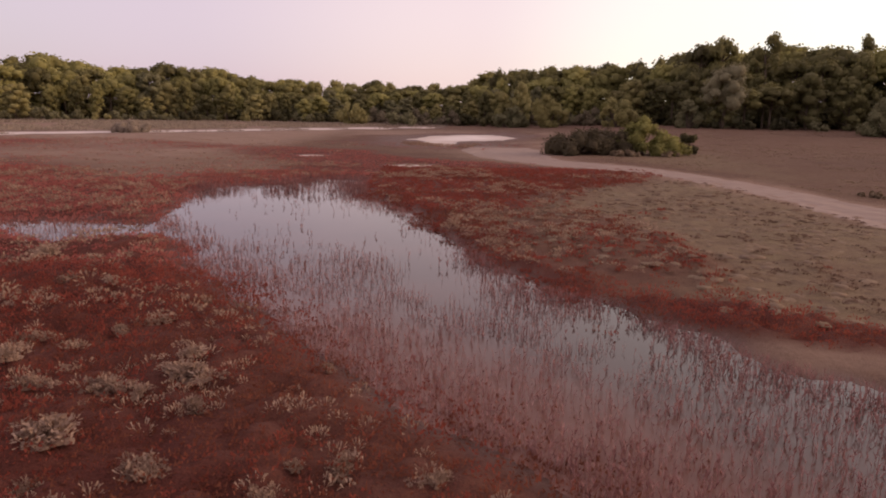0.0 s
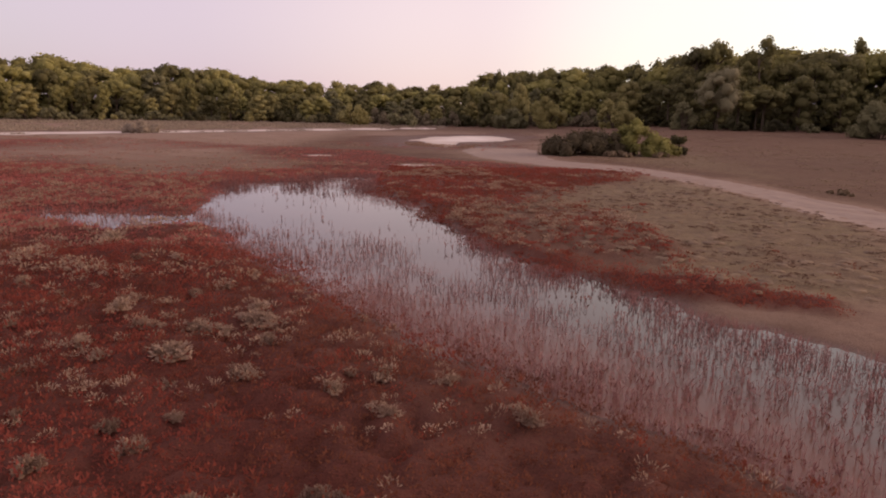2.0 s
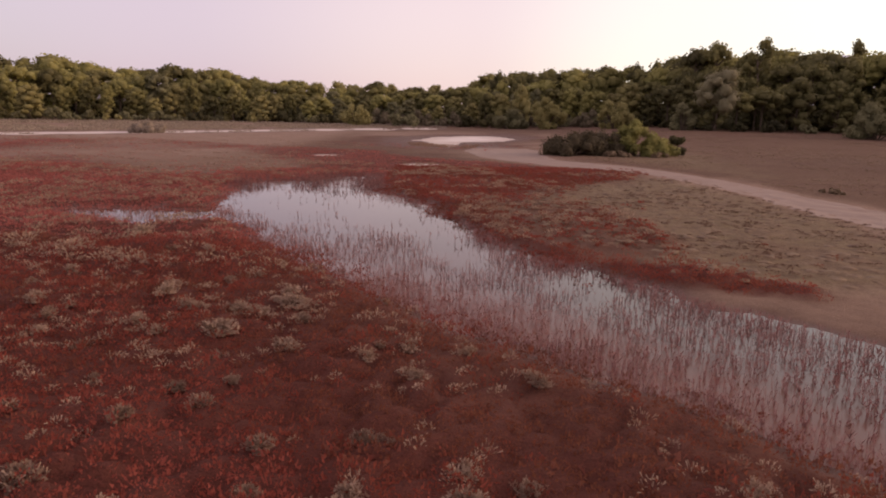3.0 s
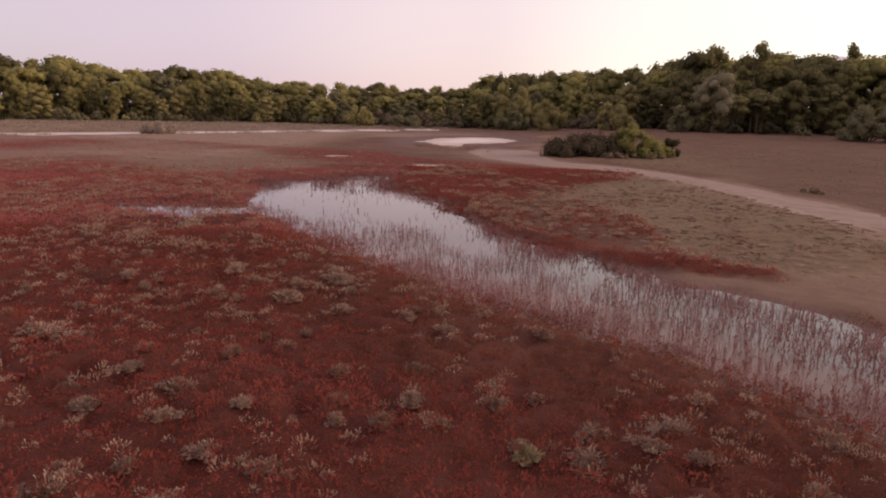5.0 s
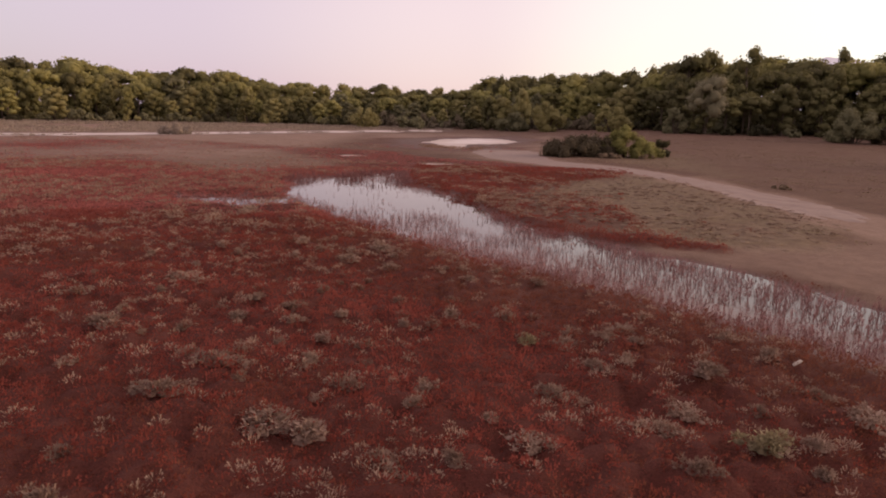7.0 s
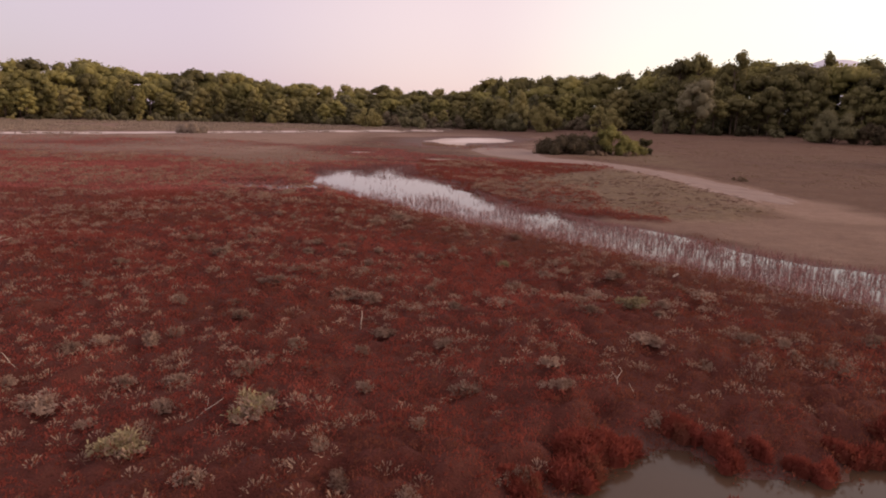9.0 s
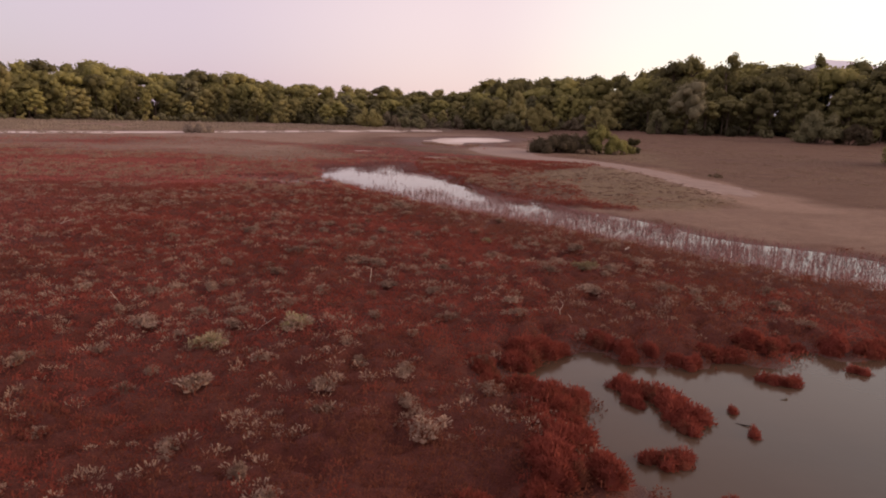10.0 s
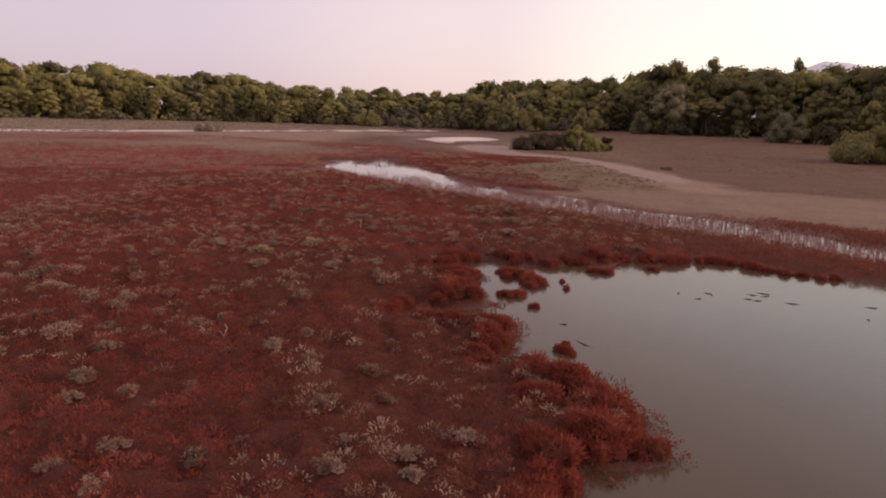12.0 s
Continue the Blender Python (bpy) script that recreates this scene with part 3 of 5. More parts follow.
def track():
    pts = np.array(TRACK)
    t = np.linspace(0, len(pts) - 1, 260)
    k = np.arange(len(pts))
    line = np.stack([np.interp(t, k, pts[:, c]) for c in range(3)], -1)
    for _ in range(60):
        line[1:-1] = 0.25 * line[:-2] + 0.5 * line[1:-1] + 0.25 * line[2:]
    tang = np.gradient(line[:, :2], axis=0)
    tang /= np.linalg.norm(tang, axis=1)[:, None]
    side = np.stack([tang[:, 1], -tang[:, 0]], -1)
    cols = 15
    u = np.linspace(-1, 1, cols)
    wob = 1 + 0.35 * (lattice(t * 3, 0 * t, 1.0, 21)[:, None] - 0.5) + 0.3 * (lattice(t * 9, 0 * t, 1.0, 22)[:, None] - 0.5) * np.abs(u)[None]
    off = u[None] * line[:, 2:3] / 2 * wob
    x = line[:, 0:1] + side[:, 0:1] * off
    y = line[:, 1:2] + side[:, 1:2] * off
    # two worn wheel ruts, edges sunk into the ground
    rut = -0.025 * np.exp(-((np.abs(u) - 0.45) / 0.16) ** 2)
    z = height(x, y) + 0.03 + rut[None] - 0.08 * smooth(0.7, 1.0, np.abs(u))[None] - 0.10 * smooth(0.86, 1.0, t / t[-1])[:, None] + 0.02 * (lattice(x, y, 0.5, 23) - 0.5)
    v = np.stack([x, y, z], -1).reshape(-1, 3)
    i = np.arange(len(v)).reshape(len(t), cols)
    f = np.stack([i[:-1, :-1], i[:-1, 1:], i[1:, 1:], i[1:, :-1]], -1).reshape(-1, 4)
    return mesh_from("dirt_track", v, f, M_TRACK, smooth_shade=True)


tagged(new("dirt_track", track()), "pale sandy dirt track worn across the dry flats", "track", kind="structure")


# ---- plants of the marsh ----
def unit(v):
    return v / np.maximum(np.linalg.norm(v, axis=-1, keepdims=True), 1e-9)


def domes(c, r, h, tone, sides=5):
    """Low uneven cushions under the shoots."""
    n = len(c)
    a = np.arange(sides) * 2 * np.pi / sides
    rows = []
    for k, up in ((1.0, -0.15), (0.75, 0.5)):
        rad = r[:, None] * k * rng.uniform(0.75, 1.2, (n, sides))
        rows.append(np.stack([c[:, 0:1] + rad * np.cos(a), c[:, 1:2] + rad * np.sin(a), c[:, 2:3] + h[:, None] * up * rng.uniform(0.7, 1.2, (n, sides))], -1))
    top = c + np.stack([0 * h, 0 * h, 0.75 * h], -1)
    v = np.concatenate(rows + [top[:, None]], 1).reshape(-1, 3)
    tri = []
    for k in range(sides):
        j = (k + 1) % sides
        tri += [[k, j, sides + j], [k, sides + j, sides + k], [sides + k, sides + j, 2 * sides]]
    f = (np.arange(n)[:, None, None] * (2 * sides + 1) + np.array(tri)[None]).reshape(-1, 3)
    return v, f, np.repeat(tone, 2 * sides + 1)


def joined(*lots):
    v, f, t, o = [], [], [], 0
    for a, b, c in lots:
        v.append(a), f.append(b + o), t.append(c)
        o += len(a)
    return np.concatenate(v), np.concatenate(f), np.concatenate(t)


def blades(base, tip, width, tone):
    """Slim shoots, one leaf each."""
    n = len(base)
    side = unit(np.cross(tip - base, rng.normal(size=(n, 3)))) * width[:, None]
    v = np.stack([base - side, base + side, tip], 1).reshape(-1, 3)
    return v, np.arange(3 * n).reshape(-1, 3), np.repeat(tone, 3)


def shoots_of(c, r, h, shoots, tone):
    """Foot and tip of the shoots of round cushions at the points c."""
    who = np.repeat(np.arange(len(c)), shoots)
    a = rng.uniform(0, 2 * np.pi, len(who))
    q = np.sqrt(rng.uniform(0, 1, len(who)))
    R, H = r[who], h[who]
    flat = np.stack([R * q * np.cos(a), R * q * np.sin(a), 0 * a], -1)
    low = rng.uniform(0.0, 0.5, len(who))
    roof = H * (1.0 - 0.65 * q * q)
    base = c[who] + 0.72 * flat + np.stack([0 * a, 0 * a, roof * low], -1)
    tip = c[who] + flat * rng.uniform(0.8, 1.12, len(who))[:, None] + np.stack([0 * a, 0 * a, roof * (low + rng.uniform(0.45, 0.75, len(who)))], -1)
    tip += rng.normal(0, 0.07, tip.shape) * H[:, None]
    return base, tip, np.clip(tone[who] + rng.normal(0, 0.10, len(who)), 0, 1)


def cushions(c, r, h, shoots, tone, width):
    """Fuzzy cushion plants of slim shoots."""
    base, tip, tn = shoots_of(c, r, h, shoots, tone)
    return blades(base, tip, width * rng.uniform(0.7, 1.3, len(base)), tn)


def fuzz(c, r, h, shoots, tone, width, reach=0.22):
    """Round cushions covered with short shoots that point outwards."""
    who = np.repeat(np.arange(len(c)), shoots)
    d = unit(rng.normal(size=(len(who), 3)))
    d[:, 2] = np.abs(d[:, 2])
    size = np.stack([r, r, h], -1)[who]
    skin = c[who] + d * size * rng.uniform(0.62, 0.95, len(who))[:, None]
    tip = skin + (d + np.array([0, 0, 0.5]) + rng.normal(0, 0.3, d.shape)) * (reach * rng.uniform(0.6, 1.3, len(who)) * np.maximum(size[:, 0], size[:, 2]))[:, None]
    # upper shoots toned lighter, as light from above would make them
    tn = np.clip(tone[who] + 0.12 * (d[:, 2] - 0.5) + rng.normal(0, 0.05, len(who)), 0, 1)
    return blades(skin, tip, width * rng.uniform(0.7, 1.3, len(who)), tn)


def jittered(x0, x1, y0, y1, per_m2):
    """Points spread evenly, one in each small square."""
    s = per_m2 ** -0.5
    x, y = np.meshgrid(np.arange(x0, x1, s), np.arange(y0, y1, s))
    return (x + rng.uniform(0, s, x.shape)).ravel(), (y + rng.uniform(0, s, x.shape)).ravel()


def scatter(x0, x1, y0, y1, per_m2):
    n = int((x1 - x0) * (y1 - y0) * per_m2)
    return rng.uniform(x0, x1, n), rng.uniform(y0, y1, n)


def carpet(name, label, x0, x1, y0, y1, per_m2, r, h, shoots, width, around=None, mat=None):
    x, y = jittered(x0, x1, y0, y1, per_m2)
    red, olive, sand, wet = zones(x, y)
    d = shore(x, y)
    patchy = lattice(x, y, 1.7, 31) * 0.5 + lattice(x, y, 0.6, 32) * 0.5
    dry_bank = 1 - 0.75 * smooth(4, 6, x) * (1 - smooth(-0.3, 0.3, outside(x, y, FAR_SIDE)))
    into = np.where(outside(x, y, POND) < 0.3, 1.5 * dry_bank - 1.2 * smooth(20, 25, y) + 1.1 * smooth(-0.5, 0.8, outside(x, y, FAR_SIDE)) * (1 - smooth(8, 15, y)), np.where(outside(x, y, SIDE_POOL) < 0.3, 0.2, 0.12)) * rng.uniform(0, 1, len(x)) ** np.where(outside(x, y, FAR_SIDE) > 0, 1.3, 2.0)
    keep = (d > np.where(outside(x, y, NEAR_POOL) < 1, -0.04, -0.12) - into) & (rng.uniform(0, 1, len(x)) < red ** 1.5 * (0.8 + 0.5 * patchy)) & (np.abs(x) < 26 + 0.6 * y)
    if around:  # leaves room for the denser stands, with ragged borders
        ax0, ax1, ay0, ay1 = around
        keep &= np.maximum(np.maximum(ax0 - x, x - ax1), np.maximum(ay0 - y, y - ay1)) + 3 * (lattice(x, y, 2.0, 36) - 0.5) > 0
    if per_m2 > 20:
        side = np.minimum(np.minimum(x - x0, x1 - x), y - y0 if y0 < -10 else 9.0)
        keep &= side > 3 * lattice(x, y, 1.3, 37) * rng.uniform(0, 1, len(x))
    if per_m2 > 20:  # bare creases between the mounds
        keep &= (mounds(x, y, 0.36) > 0.34 - 0.16 * smooth(3, 8, y)) | (rng.uniform(0, 1, len(x)) < 0.5)
    x, y, patchy = x[keep], y[keep], patchy[keep]
    n = len(x)
    k = rng.uniform(0.7, 1.3, n) * (0.75 + 0.5 * lattice(x, y, 2.5, 33))
    if per_m2 > 20:  # high on the mounds, low in the creases
        k = k * (0.5 + 0.8 * mounds(x, y, 0.36))
    c = np.stack([x, y, height(x, y) - 0.015], -1)
    tone = 0.5 + 0.8 * (lattice(x, y, 3.2, 34) - 0.5) + 0.7 * (lattice(x, y, 0.7, 35) - 0.5) + rng.normal(0, 0.2, n)
    # browner, darker tone round the murky pool and towards the south
    tone = tone - 0.4 * (1 - smooth(0.6, 5.0, outside(x, y, NEAR_POOL))) - 0.22 * (1 - smooth(-9, -3, y))
    # browner plants in the belt along the pond
    tone = np.clip(tone - 0.65 * (1 - smooth(1.2, 4.2, outside(x, y, POND) + 1.5 * (lattice(x, y, 1.6, 38) - 0.5))) * (1 - smooth(9, 15, y)) * smooth(-3.5, 0, y), 0, 1)
    if per_m2 > 20:
        low = shoots // 14
        v, f, t = joined(fuzz(c, r * k, h * k, shoots - low, tone, 1.12 * width, 0.13), cushions(c, r * k, h * k, low, tone, width * 0.85))
    else:
        v, f, t = cushions(c, r * k, h * k, shoots, tone, width)
    tagged(new(name, mesh_from(name, v, f, mat or (M_GLASSWORT if per_m2 > 20 else M_GLASSWORT_LIGHTENED), t)), label, "glasswort", kind="stuff")


carpet("glasswort_carpet", "dense carpet of red glasswort cushions by the murky pool", -9, 9, -18, -7, 34, 0.130, 0.140, 44, 0.0104)
carpet("glasswort_carpet", "dense carpet of red glasswort cushions on the wet flat", -11.5, 17, -7, 6, 33, 0.135, 0.135, 33, 0.0118)
carpet("glasswort_carpet", "dense carpet of red glasswort beside the long pond", -14, 9, 6, 16, 31, 0.155, 0.13, 27, 0.0134)
carpet("glasswort_carpet", "lightened red glasswort on the flat behind the flooded strip", -42, -3.5, 16, 36, 17, 0.19, 0.11, 18, 0.022)
carpet("glasswort_carpet", "deep red glasswort growing between pond and dry turf", -3.5, 11, 16, 40, 17, 0.19, 0.11, 18, 0.022, None, M_GLASSWORT)
carpet("glasswort_carpet", "thin red glasswort on the far flat", -50, 11, 36, 66, 8, 0.28, 0.07, 8, 0.03, (-3.5, 11, 36, 40))
carpet("glasswort_carpet", "red glasswort beside the flooded strip", -34, -9, -12, 16, 14, 0.20, 0.13, 18, 0.022, (-11, 20, -14, 16), M_GLASSWORT_DULL)
carpet("glasswort_carpet", "red glasswort spreading round the murky pool", -34, 34, -40, 6, 3.5, 0.3, 0.12, 9, 0.042, (-9, 12, -14, 6), M_GLASSWORT_DULL)


def stand_density(x, y):
    """How thickly plants stand in the flooded strips: thin in the open far middle, thick along the edges and in the arm."""
    pond, side_pool = outside(x, y, POND), outside(x, y, SIDE_POOL)
    far_bank = (1 - smooth(-0.5, 0.5, outside(x, y, FAR_SIDE))) * smooth(4.5, 6.5, x)
    edge = smooth(-1.5, 0, pond) * (1 - smooth(0, 0.4, pond)) * (1 - 0.8 * far_bank)
    bankside = smooth(-1.3, -0.3, pond) * smooth(0.4, 1.0, x) * (1 - smooth(18.5, 20.5, y)) * smooth(14, 15.5, y)
    south = 1 - smooth(12.5, 20.5, y + 0.25 * x)
    side = 1 - smooth(-0.1, 0.4, side_pool)
    tip = smooth(27.2, 28.6, y)
    bare = 1 - smooth(-0.3, 0.5, outside(x, y, OPEN_WATER) + 0.8 * (lattice(x, y, 1.1, 40) - 0.5))
    want = 0.03 + 0.16 * smooth(4, 7, x) * (1 - 0.6 * smooth(7.5, 10, x)) + 0.4 * edge + 0.35 * bankside + 0.5 * south + 0.10 * side + 0.22 * tip
    return np.minimum(pond, side_pool), np.clip(want, 0, 1) * (1 - 0.97 * bare)


def water_stems():
    """Thin branched stems that stand in the flooded strips."""
    x, y = scatter(-12, 20, -8, 34.5, 400)
    d, want = stand_density(x, y)
    clump = lattice(x, y, 0.8, 41) * 0.6 + lattice(x, y, 0.3, 42) * 0.4
    keep = (d < 0.1) & (rng.uniform(0, 1, len(x)) < 0.9 * want * smooth(0.26, 0.54, clump) * (1 - 0.5 * smooth(5, 9, x)))
    x, y = x[keep], y[keep]
    n = len(x)
    h = rng.uniform(0.06, 0.17, n) * (0.8 + 0.5 * lattice(x, y, 1.5, 43))
    base = np.stack([x, y, np.full(n, -0.05)], -1)
    top = base + np.stack([rng.normal(0, 0.03, n), rng.normal(0, 0.03, n), h + 0.05], -1)
    tone = np.clip(rng.normal(0.5, 0.2, n) - 0.4 * smooth(26, 28, y), 0, 1)
    lots = [blades(base, top, rng.uniform(0.0030, 0.0058, n), tone)]
    for _ in range(2):
        s = rng.uniform(0.35, 0.85, n)[:, None]
        b = base + s * (top - base)
        a = rng.uniform(0, 2 * np.pi, n)
        t = b + np.stack([np.cos(a) * 0.03, np.sin(a) * 0.03, rng.uniform(0.02, 0.06, n)], -1)
        lots.append(blades(b, t, rng.uniform(0.003, 0.0056, n), tone))
    v, f, t = joined(*lots)
    tagged(new("glasswort_stems", mesh_from("glasswort_stems", v, f, M_STEM, t)), "thin reddish glasswort stems standing in shallow water", "glasswort", kind="stuff")


def water_plants():
    """Bushy little candelabra plants, a hand high, in loose companies."""
    x, y = scatter(-12, 20, -8, 34.5, 58)
    d, want = stand_density(x, y)
    clump = lattice(x, y, 1.3, 44) * 0.5 + lattice(x, y, 0.45, 45) * 0.5
    keep = (d < 0.05) & (rng.uniform(0, 1, len(x)) < (0.04 + 1.15 * want) * np.maximum(smooth(0.42, 0.60, clump), np.maximum(0.5 * smooth(4, 7, x) * (1 - 0.5 * smooth(7.5, 10, x)), 0.75 * (1 - smooth(9, 14.5, y + 0.25 * x)))))
    x, y = x[keep], y[keep]
    n = len(x)
    h = rng.uniform(0.08, 0.20, n) * (0.6 + 0.8 * lattice(x, y, 2.5, 46)) * (1 + 0.45 * smooth(4, 8, x) + 0.8 * smooth(27, 29, y))
    base = np.stack([x, y, np.full(n, -0.05)], -1)
    top = base + np.stack([rng.normal(0, 0.035, n), rng.normal(0, 0.035, n), h + 0.05], -1)
    tone = np.clip(rng.normal(0.38, 0.2, n) - 0.4 * smooth(26, 28, y), 0, 1)
    thick = rng.uniform(0.004, 0.0076, n) * (1 + 0.7 * smooth(26, 28, y))
    lots = [blades(base, top, thick, tone)]
    for k in range(8):
        s = rng.uniform(0.25, 0.8, n)[:, None]
        b = base + s * (top - base)
        a = rng.uniform(0, 2 * np.pi, n)
        r = h * rng.uniform(0.12, 0.34, n)
        t = b + np.stack([np.cos(a) * r, np.sin(a) * r, h * rng.uniform(0.25, 0.5, n)], -1)
        lots.append(blades(b, t, thick * rng.uniform(0.7, 1.3, n), np.clip(tone + rng.normal(0, 0.1, n), 0, 1)))
    v, f, t = joined(*lots)
    tagged(new("glasswort_plants", mesh_from("glasswort_plants", v, f, M_STEM, t)), "bushy upright glasswort plants standing in the flooded strip", "glasswort", kind="stuff")


water_stems()
water_plants()


def sprigs(c, r, h, count, tone, width):
    """Rounded heads of short leafy twigs, fanned outwards."""
    who = np.repeat(np.arange(len(c)), count)
    a, q = rng.uniform(0, 2 * np.pi, len(who)), np.sqrt(rng.uniform(0, 1, len(who)))
    out = np.stack([np.cos(a), np.sin(a), 0 * a], -1) * (q * r[who])[:, None]
    top = h[who] * (1 - 0.5 * q * q) * rng.uniform(0.7, 1.1, len(who))
    foot = c[who] + 0.82 * out + np.stack([0 * a, 0 * a, rng.uniform(0.5, 0.8, len(who)) * top], -1)
    tip = c[who] + out * 1.1 + np.stack([0 * a, 0 * a, top], -1) + rng.normal(0, 0.1, (len(who), 3)) * h[who][:, None]
    return blades(tip, foot, width * rng.uniform(0.7, 1.35, len(who)), np.clip(tone[who] + rng.normal(0, 0.13, len(who)), 0, 1))


def tuft_mesh(name, mat, lobes):
    """A pale straggling tuft of many small heads of twigs over a sunken joining dome, a metre across before it is
    scaled.
    """
    heads = lobes * 4
    core = rng.normal(0, 0.165, (lobes, 2)) * np.array([1.25, 0.8])
    who = rng.integers(0, lobes, heads)
    xy = core[who] + rng.normal(0, 0.10, (heads, 2))
    q = np.hypot(xy[:, 0], xy[:, 1])
    c = np.stack([xy[:, 0], xy[:, 1], 0 * q], -1)
    r = rng.uniform(0.07, 0.13, heads)
    h = rng.uniform(0.24, 0.55, heads) * np.clip(1.1 - 0.9 * q, 0.4, 1)
    tn = np.clip(rng.normal(0.5, 0.14, lobes)[who] + rng.normal(0, 0.12, heads), 0, 1)
    # added base dome joins the heads; darker inner domes paint shade between twigs
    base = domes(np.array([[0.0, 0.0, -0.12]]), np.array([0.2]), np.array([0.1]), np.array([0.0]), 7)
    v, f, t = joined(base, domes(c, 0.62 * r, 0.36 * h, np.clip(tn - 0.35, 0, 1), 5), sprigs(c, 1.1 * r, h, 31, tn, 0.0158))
    return mesh_from(name, v, f, mat, t)


TUFTS_A = [(-3.1, 10.63, 0.54), (-1.97, 10.19, 0.37), (-2.27, 10.91, 0.67), (-2.55, 11.61, 0.37), (-3.04, 9.4, 0.78), (-2.03, 9.05, 0.43), (-0.35, 9.19, 0.35), (-0.72, 9.18, 0.2), (-0.9, 11.41, 0.19), (-4.86, 14.19, 0.32), (-5.84, 14.53, 0.43), (-3.62, 12.79, 0.51), (-4.85, 12.09, 0.43), (-7.59, 16.97, 0.79), (-6.52, 16.41, 0.56), (-4.37, 11.11, 0.46), (-3.81, 10.5, 0.35), (-4.24, 11.92, 0.25), (-5.91, 13.77, 0.36), (-3.35, 14.15, 0.24), (-3.85, 12.41, 0.33), (-2.7, 10.59, 0.2), (0.43, 9.09, 0.29), (-1.9, 4.31, 0.55), (0.71, 4.73, 0.33), (1.26, 4.6, 0.66), (-5.99, 7.49, 0.71), (-4.34, 7.16, 0.32), (-0.86, 8.63, 0.34), (-0.57, 6.75, 0.33)]
TUFTS_B = [(-0.51, 5.63, 0.4), (-0.76, 5.16, 0.42), (-4.26, 9.77, 0.39), (-6.26, 10.59, 0.44), (-3.25, 5.64, 0.54), (-4.09, 5.26, 0.39), (-4.61, 5.87, 0.34), (-2.46, 4.55, 0.41), (-3.69, 3.15, 0.68), (-3.56, 3.63, 0.58), (-2.5, 3.43, 0.48), (0.38, 6.25, 0.43), (0.42, 5.69, 0.44), (1.4, 5.21, 0.43), (2.27, 5.45, 0.6), (2.81, 6.05, 0.32), (-0.18, 8.19, 0.33), (1.25, 8.16, 0.38), (-3.04, 6.85, 0.35), (-1.29, 5.12, 0.31), (1.49, 3.44, 0.41), (1.95, 3.58, 0.36), (3.93, 5.09, 0.54), (-1.67, 3.62, 0.35), (3.19, 4.07, 0.41), (-3.06, 4.18, 0.27), (-3.65, 4.25, 0.28), (2.23, 2.38, 0.54), (0.8, 2.7, 0.54), (2.84, 3.2, 0.6)]
TUFTS_C = [(4.23, 4.12, 0.43), (-0.83, 2.73, 0.47), (-0.91, 2.22, 0.32), (-3.88, 2.19, 0.63), (-2.6, 1.53, 0.85), (-5.94, 4.55, 0.75), (4.09, 2.94, 0.47), (-2.71, -3.56, 0.65), (-3.76, -4.22, 0.48), (-4.21, -6.0, 0.34), (-3.39, -5.97, 0.59), (-0.24, -2.51, 0.52), (0.29, -4.54, 0.36), (-1.7, -4.38, 0.29), (-3.17, -2.23, 0.46), (-5.5, -1.3, 0.43), (-4.94, -1.24, 0.42), (-5.95, -1.66, 0.42), (-5.28, -3.47, 0.63), (-2.06, 1.33, 0.6), (0.54, 1.24, 0.59), (4.31, 2.2, 0.66), (4.26, -0.37, 0.45), (0.98, -1.86, 0.37), (1.06, -1.06, 0.4), (-0.56, -0.88, 0.4), (5.08, -1.25, 0.64), (6.25, -0.24, 0.48), (-9.29, 0.79, 0.69), (-0.99, -12.65, 0.3)]
TUFTS_D = [(-0.88, -11.59, 0.41), (0.02, -11.73, 0.36), (-3.63, -12.36, 0.43), (-2.83, -12.83, 0.31), (-2.49, -12.96, 0.31), (-3.51, -12.98, 0.32), (-2.31, -14.2, 0.34), (-1.47, -14.25, 0.39), (-1.16, -13.82, 0.2), (-0.07, -14.49, 0.36), (-1.72, -8.43, 0.44), (-5.34, -7.39, 0.51), (-4.75, -9.42, 0.44), (-5.78, -10.22, 0.55), (-3.93, -11.46, 0.37), (-7.4, -7.2, 0.83), (-8.58, -5.86, 0.61), (2.27, -11.79, 0.48)]
TUFTS_E = [(1.91, 0.77, 0.39), (3.22, 2.27, 0.32), (-0.41, 0.75, 0.31), (-0.0, 1.79, 0.24), (3.21, 0.81, 0.28), (3.44, 1.37, 0.3), (-0.19, 5.28, 0.5), (2.39, 4.57, 0.32), (-4.73, -0.75, 0.4), (-4.02, -0.1, 0.42), (-3.01, -1.77, 0.26), (-3.95, -2.65, 0.5), (-3.8, -3.45, 0.38), (-1.13, 0.89, 0.43), (-2.37, -1.92, 0.34), (-1.48, -2.68, 0.31), (-0.76, -3.73, 0.24), (-2.79, -4.95, 0.38), (-2.19, -3.79, 0.28), (2.01, 1.83, 0.47), (2.03, -3.08, 0.38), (3.24, -1.35, 0.37), (4.92, -1.8, 0.29), (2.73, -0.59, 0.59), (-6.59, -8.55, 0.65), (-5.59, -9.16, 0.61), (-5.0, -10.64, 0.65), (-3.1, -10.27, 0.41), (-2.26, -12.33, 0.34), (-0.46, -13.13, 0.44), (-0.42, -6.77, 0.63), (-1.17, -10.7, 0.28)]
TUFTS_GREEN = [(2.81, 1.34, 0.65), (0.66, 4.6, 0.37), (-2.71, -3.56, 0.69), (-3.74, -4.35, 0.63)]
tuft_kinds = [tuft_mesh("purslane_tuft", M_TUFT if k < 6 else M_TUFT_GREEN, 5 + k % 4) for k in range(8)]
tuft_spots = TUFTS_GREEN + TUFTS_A + TUFTS_B + TUFTS_C + TUFTS_D + TUFTS_E
more_x, more_y = scatter(-8, 6.5, -15, 13, 0.9)
